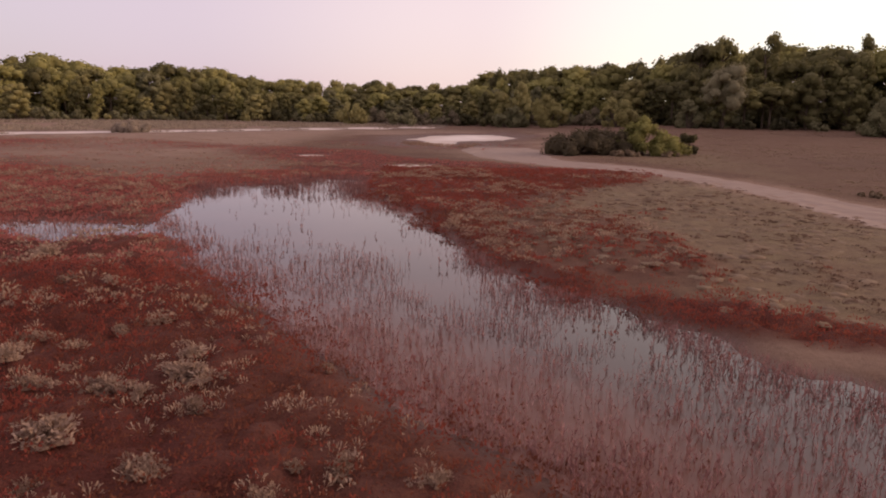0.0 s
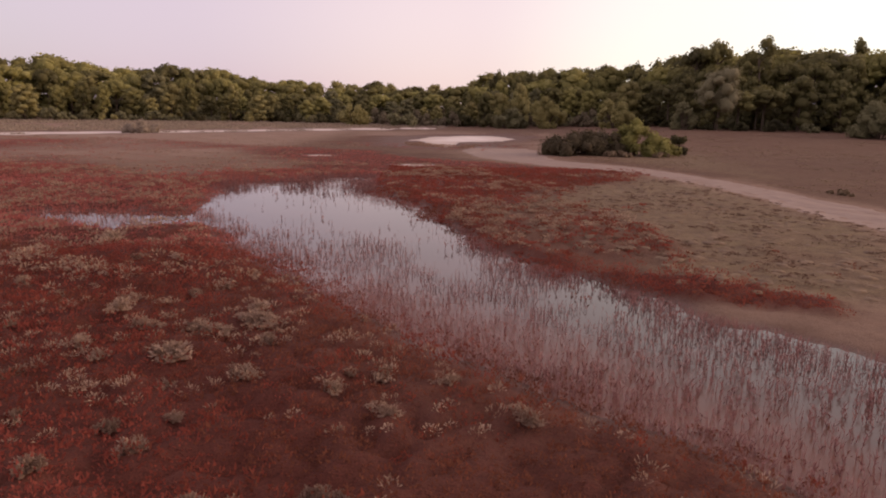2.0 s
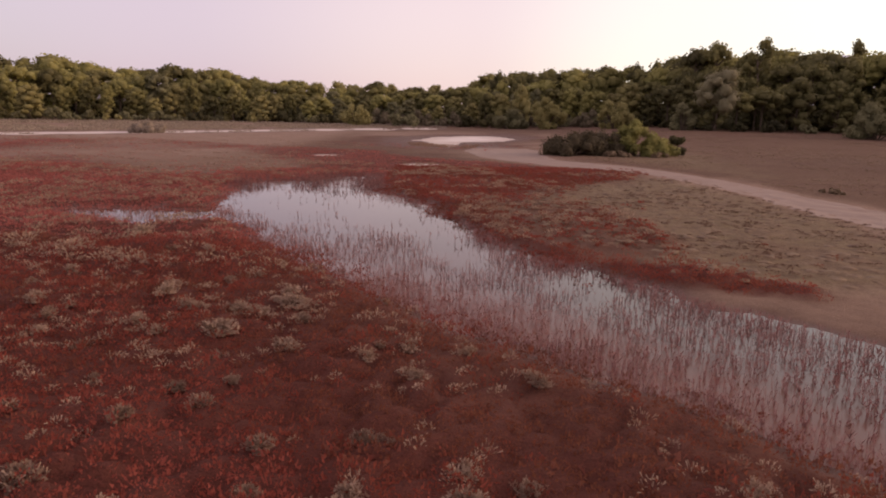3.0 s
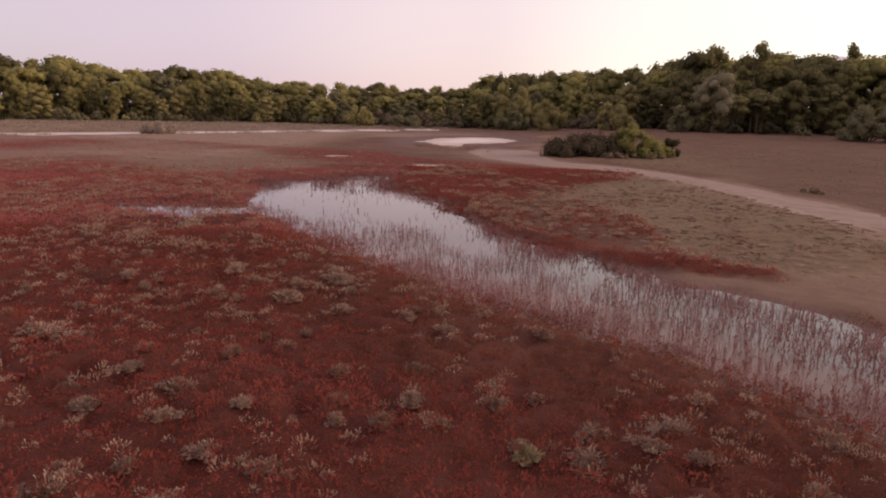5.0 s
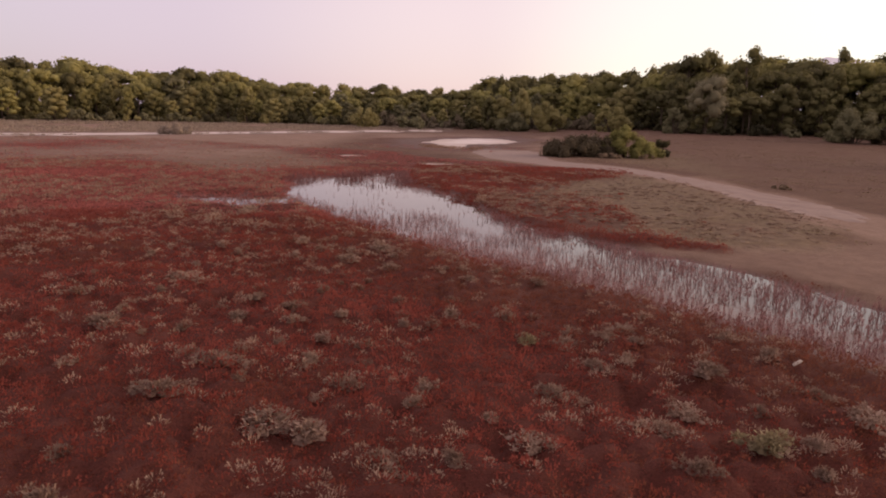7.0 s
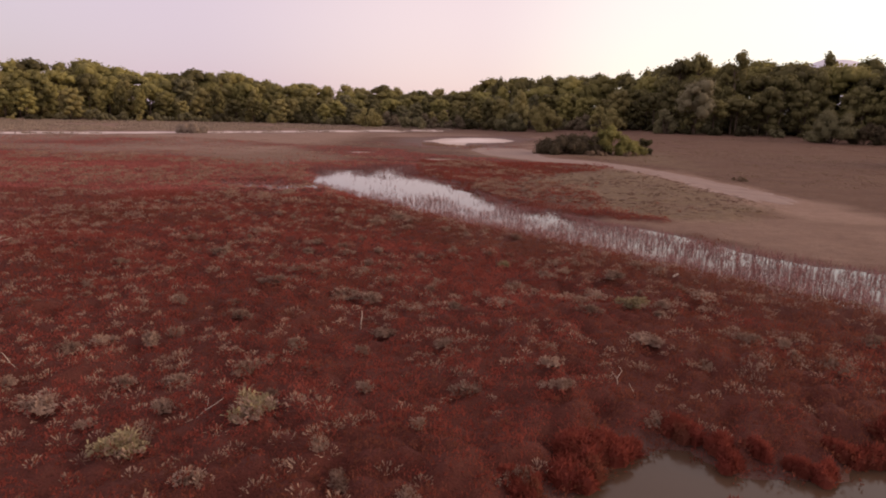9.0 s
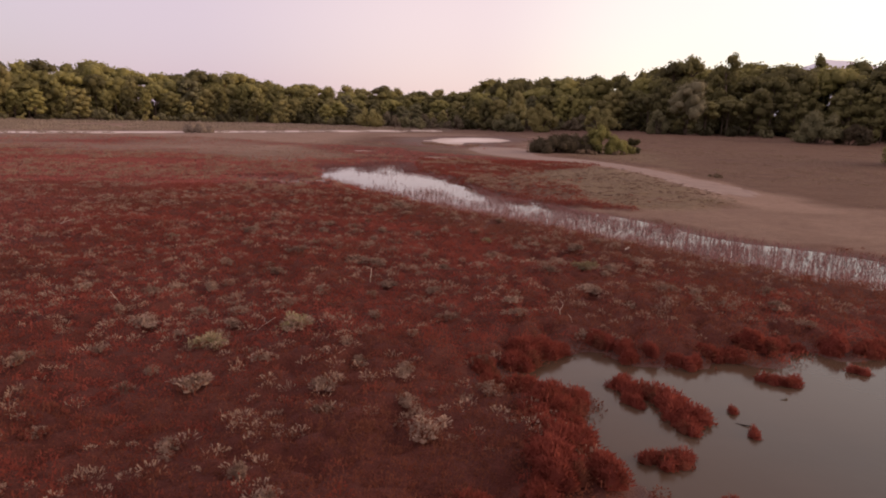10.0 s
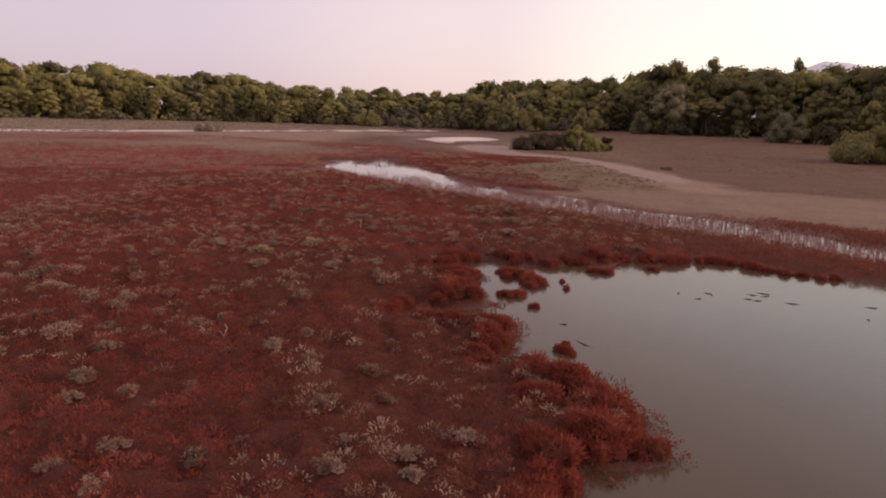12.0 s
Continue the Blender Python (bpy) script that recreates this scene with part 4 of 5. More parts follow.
for px, py in zip(more_x, more_y):
    if len(tuft_spots) < 290 and shore(px, py) > 0.4 and (py < -1 or float(outside(px, py, POND)) > 2.6) and zones(np.array([px]), np.array([py]))[0][0] > 0.7 and lattice(px, py, 3, 51) > 0.4 - 0.2 * (px < -2) and min(math.hypot(px - a, py - b) for a, b, _ in tuft_spots) > 0.5:
        tuft_spots.append((px, py, float(rng.uniform(0.2, 0.42))))
for k, (px, py, w) in enumerate(tuft_spots):
    kind = 6 + k % 2 if k < len(TUFTS_GREEN) else int(rng.integers(0, 6))
    ob = new("purslane_tuft", tuft_kinds[kind])
    s = w * 1.0
    ob.matrix_world = Matrix.LocRotScale((px, py, float(height(px, py)) + 0.035), Euler((0, 0, rng.uniform(0, 6.28))), (s * 1.1, s * 1.1, min(s, 0.45) * 0.50 + 0.06))
    tagged(ob, "yellowish green sea purslane tuft among red glasswort" if kind > 5 else "pale grey-green sea purslane tuft among red glasswort", "shrub tuft", "purslane tufts on the red flat")


def tuft_stuff(name, label, x0, x1, y0, y1, per_m2, r, h, shoots, mat, width, cond):
    x, y = scatter(x0, x1, y0, y1, per_m2)
    keep = cond(x, y) & (shore(x, y) > 0.3)
    x, y = x[keep], y[keep]
    n = len(x)
    k = rng.uniform(0.6, 1.4, n)
    c = np.stack([x, y, height(x, y) + 0.04 * zones(x, y)[0] + 0.01], -1)
    tone = np.clip(rng.normal(0.5, 0.2, n), 0, 1)
    if "purslane" in name:
        v, f, t = sprigs(c, r * k, h * k, shoots, tone, width)
    else:
        v, f, t = cushions(c, r * k, h * k, shoots, tone, width)
    tagged(new(name, mesh_from(name, v, f, mat, t)), label, "tufts", kind="stuff")


def mostly(zone, low, size, cut, seed):
    return lambda x, y: (zones(x, y)[zone] > low) & (lattice(x, y, size, seed) * 0.6 + lattice(x, y, size / 3, seed + 1) * 0.4 > cut)


tuft_stuff("purslane_tufts", "pale purslane tufts scattered over the red flat", -42, 2, 13, 40, 3.8, 0.23, 0.15, 28, M_TUFT_FAR, 0.016, mostly(0, 0.4, 4, 0.41, 61))
tuft_stuff("purslane_tufts", "pale purslane tufts on the red flat beside the track", -3, 9, 16, 36, 3.2, 0.21, 0.15, 28, M_TUFT_FAR, 0.014, mostly(0, 0.3, 3, 0.46, 63))
tuft_stuff("purslane_tufts", "pale purslane tufts over the nearer red flat", -28, -7.5, -14, 16, 4.5, 0.15, 0.12, 34, M_TUFT_DULL, 0.009, mostly(0, 0.6, 3, 0.48, 65))
tuft_stuff("small_purslane_tufts", "small pale purslane tufts between red cushions", -14, 7.5, -17.5, 14, 8.0, 0.10, 0.115, 30, M_TUFT, 0.0072, lambda x, y: mostly(0, 0.6, 2, 0.41, 67)(x, y) & (outside(x, y, FAR_SIDE) > 0.3))
# dark tufts added where the olive turf has dark pits
tuft_stuff("pit_tufts", "low dark brown tufts in place of pits in trampled ground", 2, 14, 13, 38, 7, 0.12, 0.05, 22, M_PIT, 0.012, mostly(1, 0.4, 1.2, 0.46, 69))
tuft_stuff("dry_field_grass", "sparse low dry grass on the brown field", 8, 60, 14, 100, 1.4, 0.35, 0.07, 10, M_DRY, 0.02,
           lambda x, y: (zones(x, y)[2] < 0.5) & (zones(x, y)[0] < 0.3) & (lattice(x, y, 8, 77) * 0.5 + lattice(x, y, 2.5, 78) * 0.5 > 0.5) & (np.abs(outside(x, y, [(p[0], p[1]) for p in TRACK])) > 2.2))
tuft_stuff("reed_belt", "belt of dry grass and reeds before the forest", -100, -3, 52, 150, 1.9, 0.8, 0.36, 9, M_REED, 0.06,
           lambda x, y: (y > 76 + 1.42 * (x + 40)) & (y < 150) & (lattice(x, y, 6, 71) > 0.25))

tuft_stuff("bank_reeds", "small dry reed clumps along the drainage channel", -75, -3, 42, 125, 2.5, 0.5, 0.26, 16, M_REED, 0.035,
           lambda x, y: (outside(x, y, CANAL) < 1.8) & (y < 67 + 1.32 * (x + 46)) & (lattice(x, y, 5, 73) > 0.42))
tuft_stuff("far_tussocks", "low brownish tussocks over the far pale flat", -55, -8, 34, 66, 0.8, 0.45, 0.10, 14, M_TUFT_DULL, 0.03,
           lambda x, y: (lattice(x, y, 6, 74) * 0.5 + lattice(x, y, 2, 75) * 0.5 > 0.5) & (np.abs(x) < 26 + 0.6 * y))


def pool_fringe():
    """Low dark red plants that stand in the front of the bright far pool."""
    x, y = scatter(-7, 4, 58, 72, 5)
    d = outside(x, y, WHITE_POOL)
    keep = (d < 2.5) & (y < 65 + 4 * lattice(x, y, 2, 47)) & (lattice(x, y, 1.6, 48) * 0.6 + lattice(x, y, 0.6, 49) * 0.4 > 0.42)
    x, y = x[keep], y[keep]
    n = len(x)
    c = np.stack([x, y, np.maximum(height(x, y), -0.01)], -1)
    v, f, t = cushions(c, rng.uniform(0.2, 0.45, n), rng.uniform(0.08, 0.2, n), 16, np.clip(rng.normal(0.3, 0.15, n), 0, 1), 0.03)
    tagged(new("pool_fringe_plants", mesh_from("pool_fringe_plants", v, f, M_TUFT_FAR, t)), "dark red plants standing in the far pool's margin", "glasswort", kind="stuff")


pool_fringe()


def hummocks():
    x, y = scatter(2, 14, 12.5, 38, 8)
    keep = (zones(x, y)[1] > 0.5) & (shore(x, y) > 0.4) & (rng.uniform(0, 1, len(x)) < 0.35 + lattice(x, y, 2.0, 75))
    x, y = x[keep], y[keep]
    r = rng.uniform(0.08, 0.2, len(x))
    c = np.stack([x, y, height(x, y) - 0.02], -1)
    v, f, t = domes(c, r, r * rng.uniform(0.15, 0.36, len(x)), np.clip(rng.normal(0.5, 0.2, len(x)), 0, 1), 8)
    tagged(new("turf_hummocks", mesh_from("turf_hummocks", v, f, M_HUMMOCK, t, True)), "trampled olive-brown turf hummocks", "hummocks", kind="stuff")


hummocks()


def red_clump(r, h, seed_tone):
    """Several rounded cushions grown together, fuzzy all over, about a foot across."""
    n = 8
    a, q = rng.uniform(0, 6.28, n), np.sqrt(rng.uniform(0, 1, n)) * 0.68
    c = np.stack([r * q * np.cos(a), 0.8 * r * q * np.sin(a), np.zeros(n)], -1)
    c[0] = 0
    rr, hh, tn = r * rng.uniform(0.42, 0.66, n), h * rng.uniform(0.6, 1.05, n), np.clip(rng.normal(seed_tone, 0.1, n), 0, 1)
    v, f, t = joined(domes(c, 0.8 * rr, 0.95 * hh, tn - 0.08, 9), fuzz(c, rr, hh, 230, tn, 0.009, 0.15))
    return mesh_from("glasswort_clump", v, f, M_GLASSWORT, t)


clump_kinds = [red_clump(0.3, 0.24, tn) for tn in (0.40, 0.5, 0.58, 0.45)]
CLUMPS = [(2.25, -4.85, 0.26), (2.45, -5.15, 0.36), (2.7, -5.5, 0.38), (2.85, -5.85, 0.34), (2.75, -6.1, 0.24), (2.3, -5.45, 0.24), (2.1, -6.9, 0.22), (2.35, -6.92, 0.26), (2.65, -7.75, 0.14),
          (3.52, -5.6, 0.10), (3.54, -6.2, 0.13), (1.0, -6.0, 0.38), (1.3, -6.2, 0.30), (1.15, -6.9, 0.40), (1.45, -7.5, 0.32), (0.9, -7.5, 0.38), (2.92, -10.2, 0.24), (2.95, -9.85, 0.10),
          (4.5, -4.5, 0.22), (4.75, -4.55, 0.2), (6.0, -4.0, 0.18), (1.9, -9.3, 0.3), (1.6, -9.9, 0.35), (2.3, -11.3, 0.4), (2.8, -11.7, 0.4), (3.1, -12.6, 0.38), (3.3, -13.4, 0.26), (2.7, -13.2, 0.36), (2.2, -12.4, 0.42)]
edge = np.array([(10.4, -4.6), (9.2, -4.0), (8.4, -3.1), (6.9, -3.3), (5.5, -3.3), (4.2, -3.8), (3.4, -4.2), (2.6, -4.1), (1.9, -3.5), (1.2, -4.0), (0.5, -4.7), (1.0, -5.3), (1.4, -5.6),
                 (1.1, -6.5), (1.4, -7.3), (0.8, -7.75), (0.0, -8.5), (0.9, -9.2), (1.7, -9.2), (1.8, -9.6), (1.8, -10.7), (2.7, -11.2), (3.1, -12.2), (3.2, -13.3), (2.3, -13.6), (2.0, -15)])
along = np.concatenate([[0], np.cumsum(np.hypot(*np.diff(edge, axis=0).T))])
for q in np.arange(0.1, along[-1], 0.33):
    west = q > 9.5
    px, py = np.interp(q, along, edge[:, 0]) + rng.normal(-0.12 * west, 0.15), np.interp(q, along, edge[:, 1]) + rng.normal(0.0 if west else 0.17, 0.12)
    CLUMPS.append((float(px), float(py), float(rng.uniform(0.16, 0.36 if west else 0.28))))
for px, py, r in CLUMPS:
    ob = new("glasswort_clump", clump_kinds[int(rng.integers(0, 4))])
    s = r / 0.3
    ob.matrix_world = Matrix.LocRotScale((px, py, max(float(height(px, py)), -0.05) - 0.01), Euler((0, 0, rng.uniform(0, 6.28))), (s * rng.uniform(0.9, 1.25), s, 0.45 + 0.5 * s))
    tagged(ob, "rounded red glasswort clump standing at the pool's edge", "glasswort", "glasswort clumps round the pool")


# ---- driftwood and small things ----
def branch_mesh(name, pts, radius, mat):
    """A bent, tapering stick through the points."""
    v, f, sides = [], [], 6
    pts = [Vector(p) for p in pts]
    for k, p in enumerate(pts):
        d = (pts[min(k + 1, len(pts) - 1)] - pts[max(k - 1, 0)]).normalized()
        u = d.orthogonal().normalized()
        w = d.cross(u)
        r = radius * (1 - 0.65 * k / (len(pts) - 1))
        v += [p + r * (math.cos(a) * u + math.sin(a) * w) for a in (2 * math.pi * s / sides for s in range(sides))]
    for k in range(len(pts) - 1):
        for s in range(sides):
            a, b = k * sides + s, k * sides + (s + 1) % sides
            f += [(a, b, b + sides), (a, b + sides, a + sides)]
    for s in range(1, sides - 1):
        f += [(0, s + 1, s), (len(v) - sides, len(v) - sides + s, len(v) - sides + s + 1)]
    return mesh_from(name, [tuple(p) for p in v], f, mat, smooth_shade=True)


def stick(px, py, length, lean, turn, mat, label, z=None, radius=0.007, fork=True):
    root = new("driftwood_stick")
    root.matrix_world = pose(px, py, (float(height(px, py)) if z is None else z), 0, 0, turn)
    L = length
    sl, cl = math.sin(radians(lean)), math.cos(radians(lean))
    pts = [(0, 0, -0.02), (L * 0.3 * sl, 0.02, L * 0.3 * cl), (L * 0.7 * sl, -0.03, L * 0.7 * cl + 0.02), (L * sl, 0.02, L * cl)]
    part("stem", branch_mesh("stem", pts, radius, mat), root)
    if fork:
        b = Vector(pts[1])
        part("side_branch", branch_mesh("side_branch", [b, b + Vector((0.15 * L, 0.15 * L, 0.12 * L)), b + Vector((0.2 * L, 0.34 * L, 0.28 * L))], radius * 0.7, mat), root)
    return tagged(root, label, "stick", "sticks and twigs on the marsh")


stick(-1.93, -0.3, 0.30, 4, 20, M_WOOD, "short bleached stake upright among red plants", radius=0.011, fork=False)
stick(-6.1, -2.5, 0.34, 40, 200, M_WOOD, "bleached forked twig lying in red glasswort")
stick(-6.0, -2.4, 0.26, 60, 10, M_WOOD, "bleached forked twig lying in red glasswort")
stick(-3.3, -3.6, 0.36, 62, 30, M_WOOD, "pale broken branch leaning over red glasswort")
stick(1.75, -2.3, 0.24, 25, 70, M_WOOD, "pale dead twigs sticking out of red plants")
stick(1.95, -2.4, 0.22, 30, 200, M_WOOD, "pale dead twigs sticking out of red plants")
stick(-2.45, -10.6, 0.28, 12, 90, M_WOOD, "bleached forked branch standing in glasswort", radius=0.009)
stick(-2.7, -10.5, 0.30, 66, 170, M_WOOD, "bleached forked branch standing in glasswort", radius=0.008)
stick(-11.9, 4.9, 0.6, 70, 20, M_WOOD, "long pale branch lying on the red flat", radius=0.012)
for px, py, L, turn in [(7.16, -6.52, 0.3, 10), (7.66, -5.9, 0.4, -20), (7.6, -6.33, 0.45, 30), (7.29, -6.63, 0.35, 12), (7.92, -6.67, 0.4, -15), (5.9, -6.34, 0.2, 70), (6.1, -6.67, 0.25, 20), (6.48, -6.07, 0.25, -30), (6.62, -6.38, 0.16, 80), (9.5, -6.82, 0.4, 0), (9.1, -7.89, 0.22, 80), (2.95, -8.78, 0.24, 15), (3.34, -5.91, 0.3, -15), (7.4, -6.1, 0.3, -8), (4.3, -5.2, 0.2, 40)]:
    stick(px, py, L, 90, turn, M_DARKWOOD, "dark wet twig lying in the shallow pool", z=-0.006, radius=0.015, fork=False)
stick(3.05, -9.5, 0.55, 90, -51, M_DARKWOOD, "dark waterlogged branch lying in the murky pool", z=-0.014, radius=0.022, fork=False)


def driftwood_block():
    bm = bmesh.new()
    bmesh.ops.create_cube(bm, size=1)
    for v in bm.verts:
        v.co = Vector((v.co.x * 0.13 * (1 - 0.3 * v.co.z), v.co.y * 0.05, v.co.z * 0.022 * (1.3 - v.co.x) + 0.03 * v.co.x))
    bmesh.ops.bevel(bm, geom=bm.edges[:], offset=0.006, segments=2, affect="EDGES")
    me = bpy.data.meshes.new("driftwood_block")
    bm.to_mesh(me)
    bm.free()
    me.materials.append(M_WOOD)
    return me


block = new("driftwood_block", driftwood_block())
block.matrix_world = pose(4.42, 3.85, float(height(4.42, 3.85)) + 0.10, 8, -14, 12)
tagged(block, "small bleached piece of driftwood lying on red glasswort", "driftwood")


# ---- shrubs and trees ----
def lumps(d, who, n):
    """A smooth uneven swelling over the directions d, different for each of n lobes, about -1 to 1."""
    out = np.zeros(len(d))
    for freq, amp in ((2.2, 0.55), (4.5, 0.45), (9.0, 0.25)):
        for _ in range(2):
            axis, phase = unit(rng.normal(size=(n, 3))), rng.uniform(0, 6.28, n)
            out += 0.5 * amp * np.sin(freq * (axis[who] * d).sum(1) + phase[who]) * 1.6
    return out


def ball(sides, rings):
    """Directions and triangles of a sphere."""
    d, tri = [(0, 0, -1)], []
    for k in range(1, rings):
        e = -np.pi / 2 + np.pi * k / rings
        d += [(math.cos(e) * math.cos(q), math.cos(e) * math.sin(q), math.sin(e)) for q in (2 * math.pi * (m + 0.5 * (k % 2)) / sides for m in range(sides))]
    d.append((0, 0, 1))
    for k in range(sides):
        j = (k + 1) % sides
        tri.append((0, 1 + j, 1 + k))
        for m in range(rings - 2):
            p, q = 1 + m * sides, 1 + (m + 1) * sides
            tri += [(p + k, p + j, q + j), (p + k, q + j, q + k)]
        tri.append((len(d) - 1, 1 + (rings - 2) * sides + k, 1 + (rings - 2) * sides + j))
    return np.array(d), np.array(tri)


def foliage(pads, cards, size, rough=0.24):
    """Leaf sprays over lumpy puffs (x, y, z, rx, rz) round a small dense core in each."""
    pads = np.array(pads)
    n = len(pads)
    share = np.maximum(10, cards * n * pads[:, 3] ** 2 / (pads[:, 3] ** 2).sum()).astype(int)
    bd, bt = ball(7, 4)
    card_who, core_who = np.repeat(np.arange(n), share), np.repeat(np.arange(n), len(bd))
    d = unit(rng.normal(size=(len(card_who), 3)) + np.array([0, 0, 0.25]))
    swell = lumps(np.concatenate([d, np.tile(bd, (n, 1))]), np.concatenate([card_who, core_who]), n)
    s1, s2 = swell[: len(d)], swell[len(d):]
    P, Q = pads[card_who], pads[core_who]
    reach = np.minimum(0.92 + rough * s1, 1.08) - 0.30 * rng.uniform(0, 1, len(d)) ** 1.3
    c = P[:, :3] + d * np.stack([P[:, 3], P[:, 3], P[:, 4]], -1) * reach[:, None]
    nrm = unit(d + np.array([0, 0, 0.25]) + rng.normal(0, 0.6, d.shape))
    u = unit(np.cross(nrm, rng.normal(size=d.shape)))
    w = np.cross(nrm, u)
    k = size * rng.uniform(0.5, 1.35, len(d))[:, None]
    mid = c + nrm * k * 0.3
    v = np.stack([c + u * k, mid + w * k * 0.7, c - u * k, mid - w * k * 0.7], 1).reshape(-1, 3)
    f = (np.arange(len(d))[:, None, None] * 4 + np.array([[0, 1, 2], [0, 2, 3]])[None]).reshape(-1, 3)
    # tops and swellings toned lighter, cores darker: shading put into the leaf colour
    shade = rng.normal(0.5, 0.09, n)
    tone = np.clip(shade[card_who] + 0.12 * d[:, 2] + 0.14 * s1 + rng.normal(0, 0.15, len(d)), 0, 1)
    cd = np.tile(bd, (n, 1))
    cv = Q[:, :3] + cd * np.stack([Q[:, 3], Q[:, 3], Q[:, 4]], -1) * (0.64 + rough * s2)[:, None]
    cf = (np.arange(n)[:, None, None] * len(bd) + bt[None]).reshape(-1, 3)
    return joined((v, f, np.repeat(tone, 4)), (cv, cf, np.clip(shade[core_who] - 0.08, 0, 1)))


def limb(p, q, r0, r1, bend=0.1, n=5):
    p, q = np.array(p, float), np.array(q, float)
    t = np.linspace(0, 1, n)[:, None]
    line = p + t * (q - p) + np.sin(t * np.pi) * rng.normal(0, bend, 3) * np.array([1, 1, 0.3])
    sides, v, f = 5, [], []
    a = np.arange(sides) * 2 * np.pi / sides
    d = unit((q - p)[None])[0]
    u = unit(np.cross(d, [0.3, 0.9, 0.1])[None])[0]
    w = np.cross(d, u)
    for k in range(n):
        r = r0 + (r1 - r0) * k / (n - 1)
        v.append(line[k] + r * (np.cos(a)[:, None] * u + np.sin(a)[:, None] * w))
    v = np.concatenate(v)
    for k in range(n - 1):
        for s in range(sides):
            i, j = k * sides + s, k * sides + (s + 1) % sides
            f += [(i, j, j + sides), (i, j + sides, i + sides)]
    return v, np.array(f), np.full(len(v), 0.5)


def umbrella_pads(lean, broad, depth):
    """A domed crown: puffs over the top, a fuller ring below, a few hanging lower."""
    pads = [(lean[0], lean[1], 9.85 - 0.30 * broad, 0.52 * broad, 0.30 * broad)]
    for ring, (count, q, z, rx) in enumerate(((4, 0.36, 9.45, 0.46), (7, 0.64, 8.75, 0.42), (5, 0.46, 7.9 - depth * 0.6, 0.44), (3, 0.62, 7.2 - depth, 0.34))):
        for k in range(count):
            a = 6.283 * (k + rng.uniform(-0.3, 0.3)) / count + ring
            r = broad * rx * rng.uniform(0.8, 1.25)
            rz = r * rng.uniform(0.62, 0.85)
            pads.append((lean[0] + broad * q * rng.uniform(0.85, 1.15) * math.cos(a), lean[1] + broad * q * rng.uniform(0.85, 1.15) * math.sin(a), z - rz * 0.7 + rng.uniform(-0.3, 0.2), r, rz))
    return pads


def rounded_pads(lean, broad, low):
    """A full rounded crown of puffs from the top down to the height low."""
    pads, count = [(lean[0], lean[1], 8.6, 0.50 * broad, 1.25), (lean[0] * 0.6, lean[1] * 0.6, 5.5, 0.62 * broad, 2.3)], 18
    for k in range(count):
        e = (k + 0.5) / count
        z = low + (9.0 - low) * e
        q = broad * 0.64 * math.sqrt(max(0.38, 1 - (2 * max(e, 0.42) - 0.84) ** 2 / 1.35)) * rng.uniform(0.8, 1.1)
        r = broad * rng.uniform(0.34, 0.52)
        a = k * 2.4 + rng.uniform(-0.5, 0.5)
        pads.append((lean[0] * z / 10 + q * math.cos(a), lean[1] * z / 10 + q * math.sin(a), z - 0.2 * r, r, r * rng.uniform(0.7, 0.95)))
    return pads


def ragged_pads(lean, broad):
    """A lone pine top blown to one side: slanting sprays on a bare stem."""
    pads = []
    for k in range(11):
        z = 5.2 + 4.4 * k / 10
        q = broad * (0.55 - 0.035 * k) * (1 if k % 3 else -0.7)
        r = broad * rng.uniform(0.16, 0.27)
        pads.append((lean[0] * z / 10 + 0.7 * q + 0.10 * k, lean[1] * z / 10 + rng.normal(0, 0.15 * broad), z, r * 1.5, r * 1.0))
    return pads


def tree(name, mat, style, broad, low, label, card=0.235, cards=38):
    """A tree ten metres high with a trunk and a limb to every puff of its crown."""
    root = new(name)
    lean = rng.normal(0, 0.35, 2)
    pads = {"umbrella": lambda: umbrella_pads(lean, broad, low), "round": lambda: rounded_pads(lean, broad, low), "ragged": lambda: ragged_pads(lean, broad)}[style]()
    head = np.array([lean[0], lean[1], 8.6])
    trunk = [limb((0, 0, -0.6), head, 0.24, 0.10, 0.25, 7)]
    for x, y, z, rx, rz in pads[1::2]:
        s = np.clip((z - 2.0) / 7.6, 0.12, 0.9)
        trunk.append(limb(head * s, (x, y, z - 0.2 * rz), 0.09, 0.03, 0.2, 3))
    tv, tf, _ = joined(*trunk)
    part("trunk", mesh_from("trunk", tv, tf, M_BARK, smooth_shade=True), root, "rough grey-brown trunk with limbs")
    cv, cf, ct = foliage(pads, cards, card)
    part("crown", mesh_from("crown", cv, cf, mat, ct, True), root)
    return tagged(root, label, "tree", "trees of the forest edge")


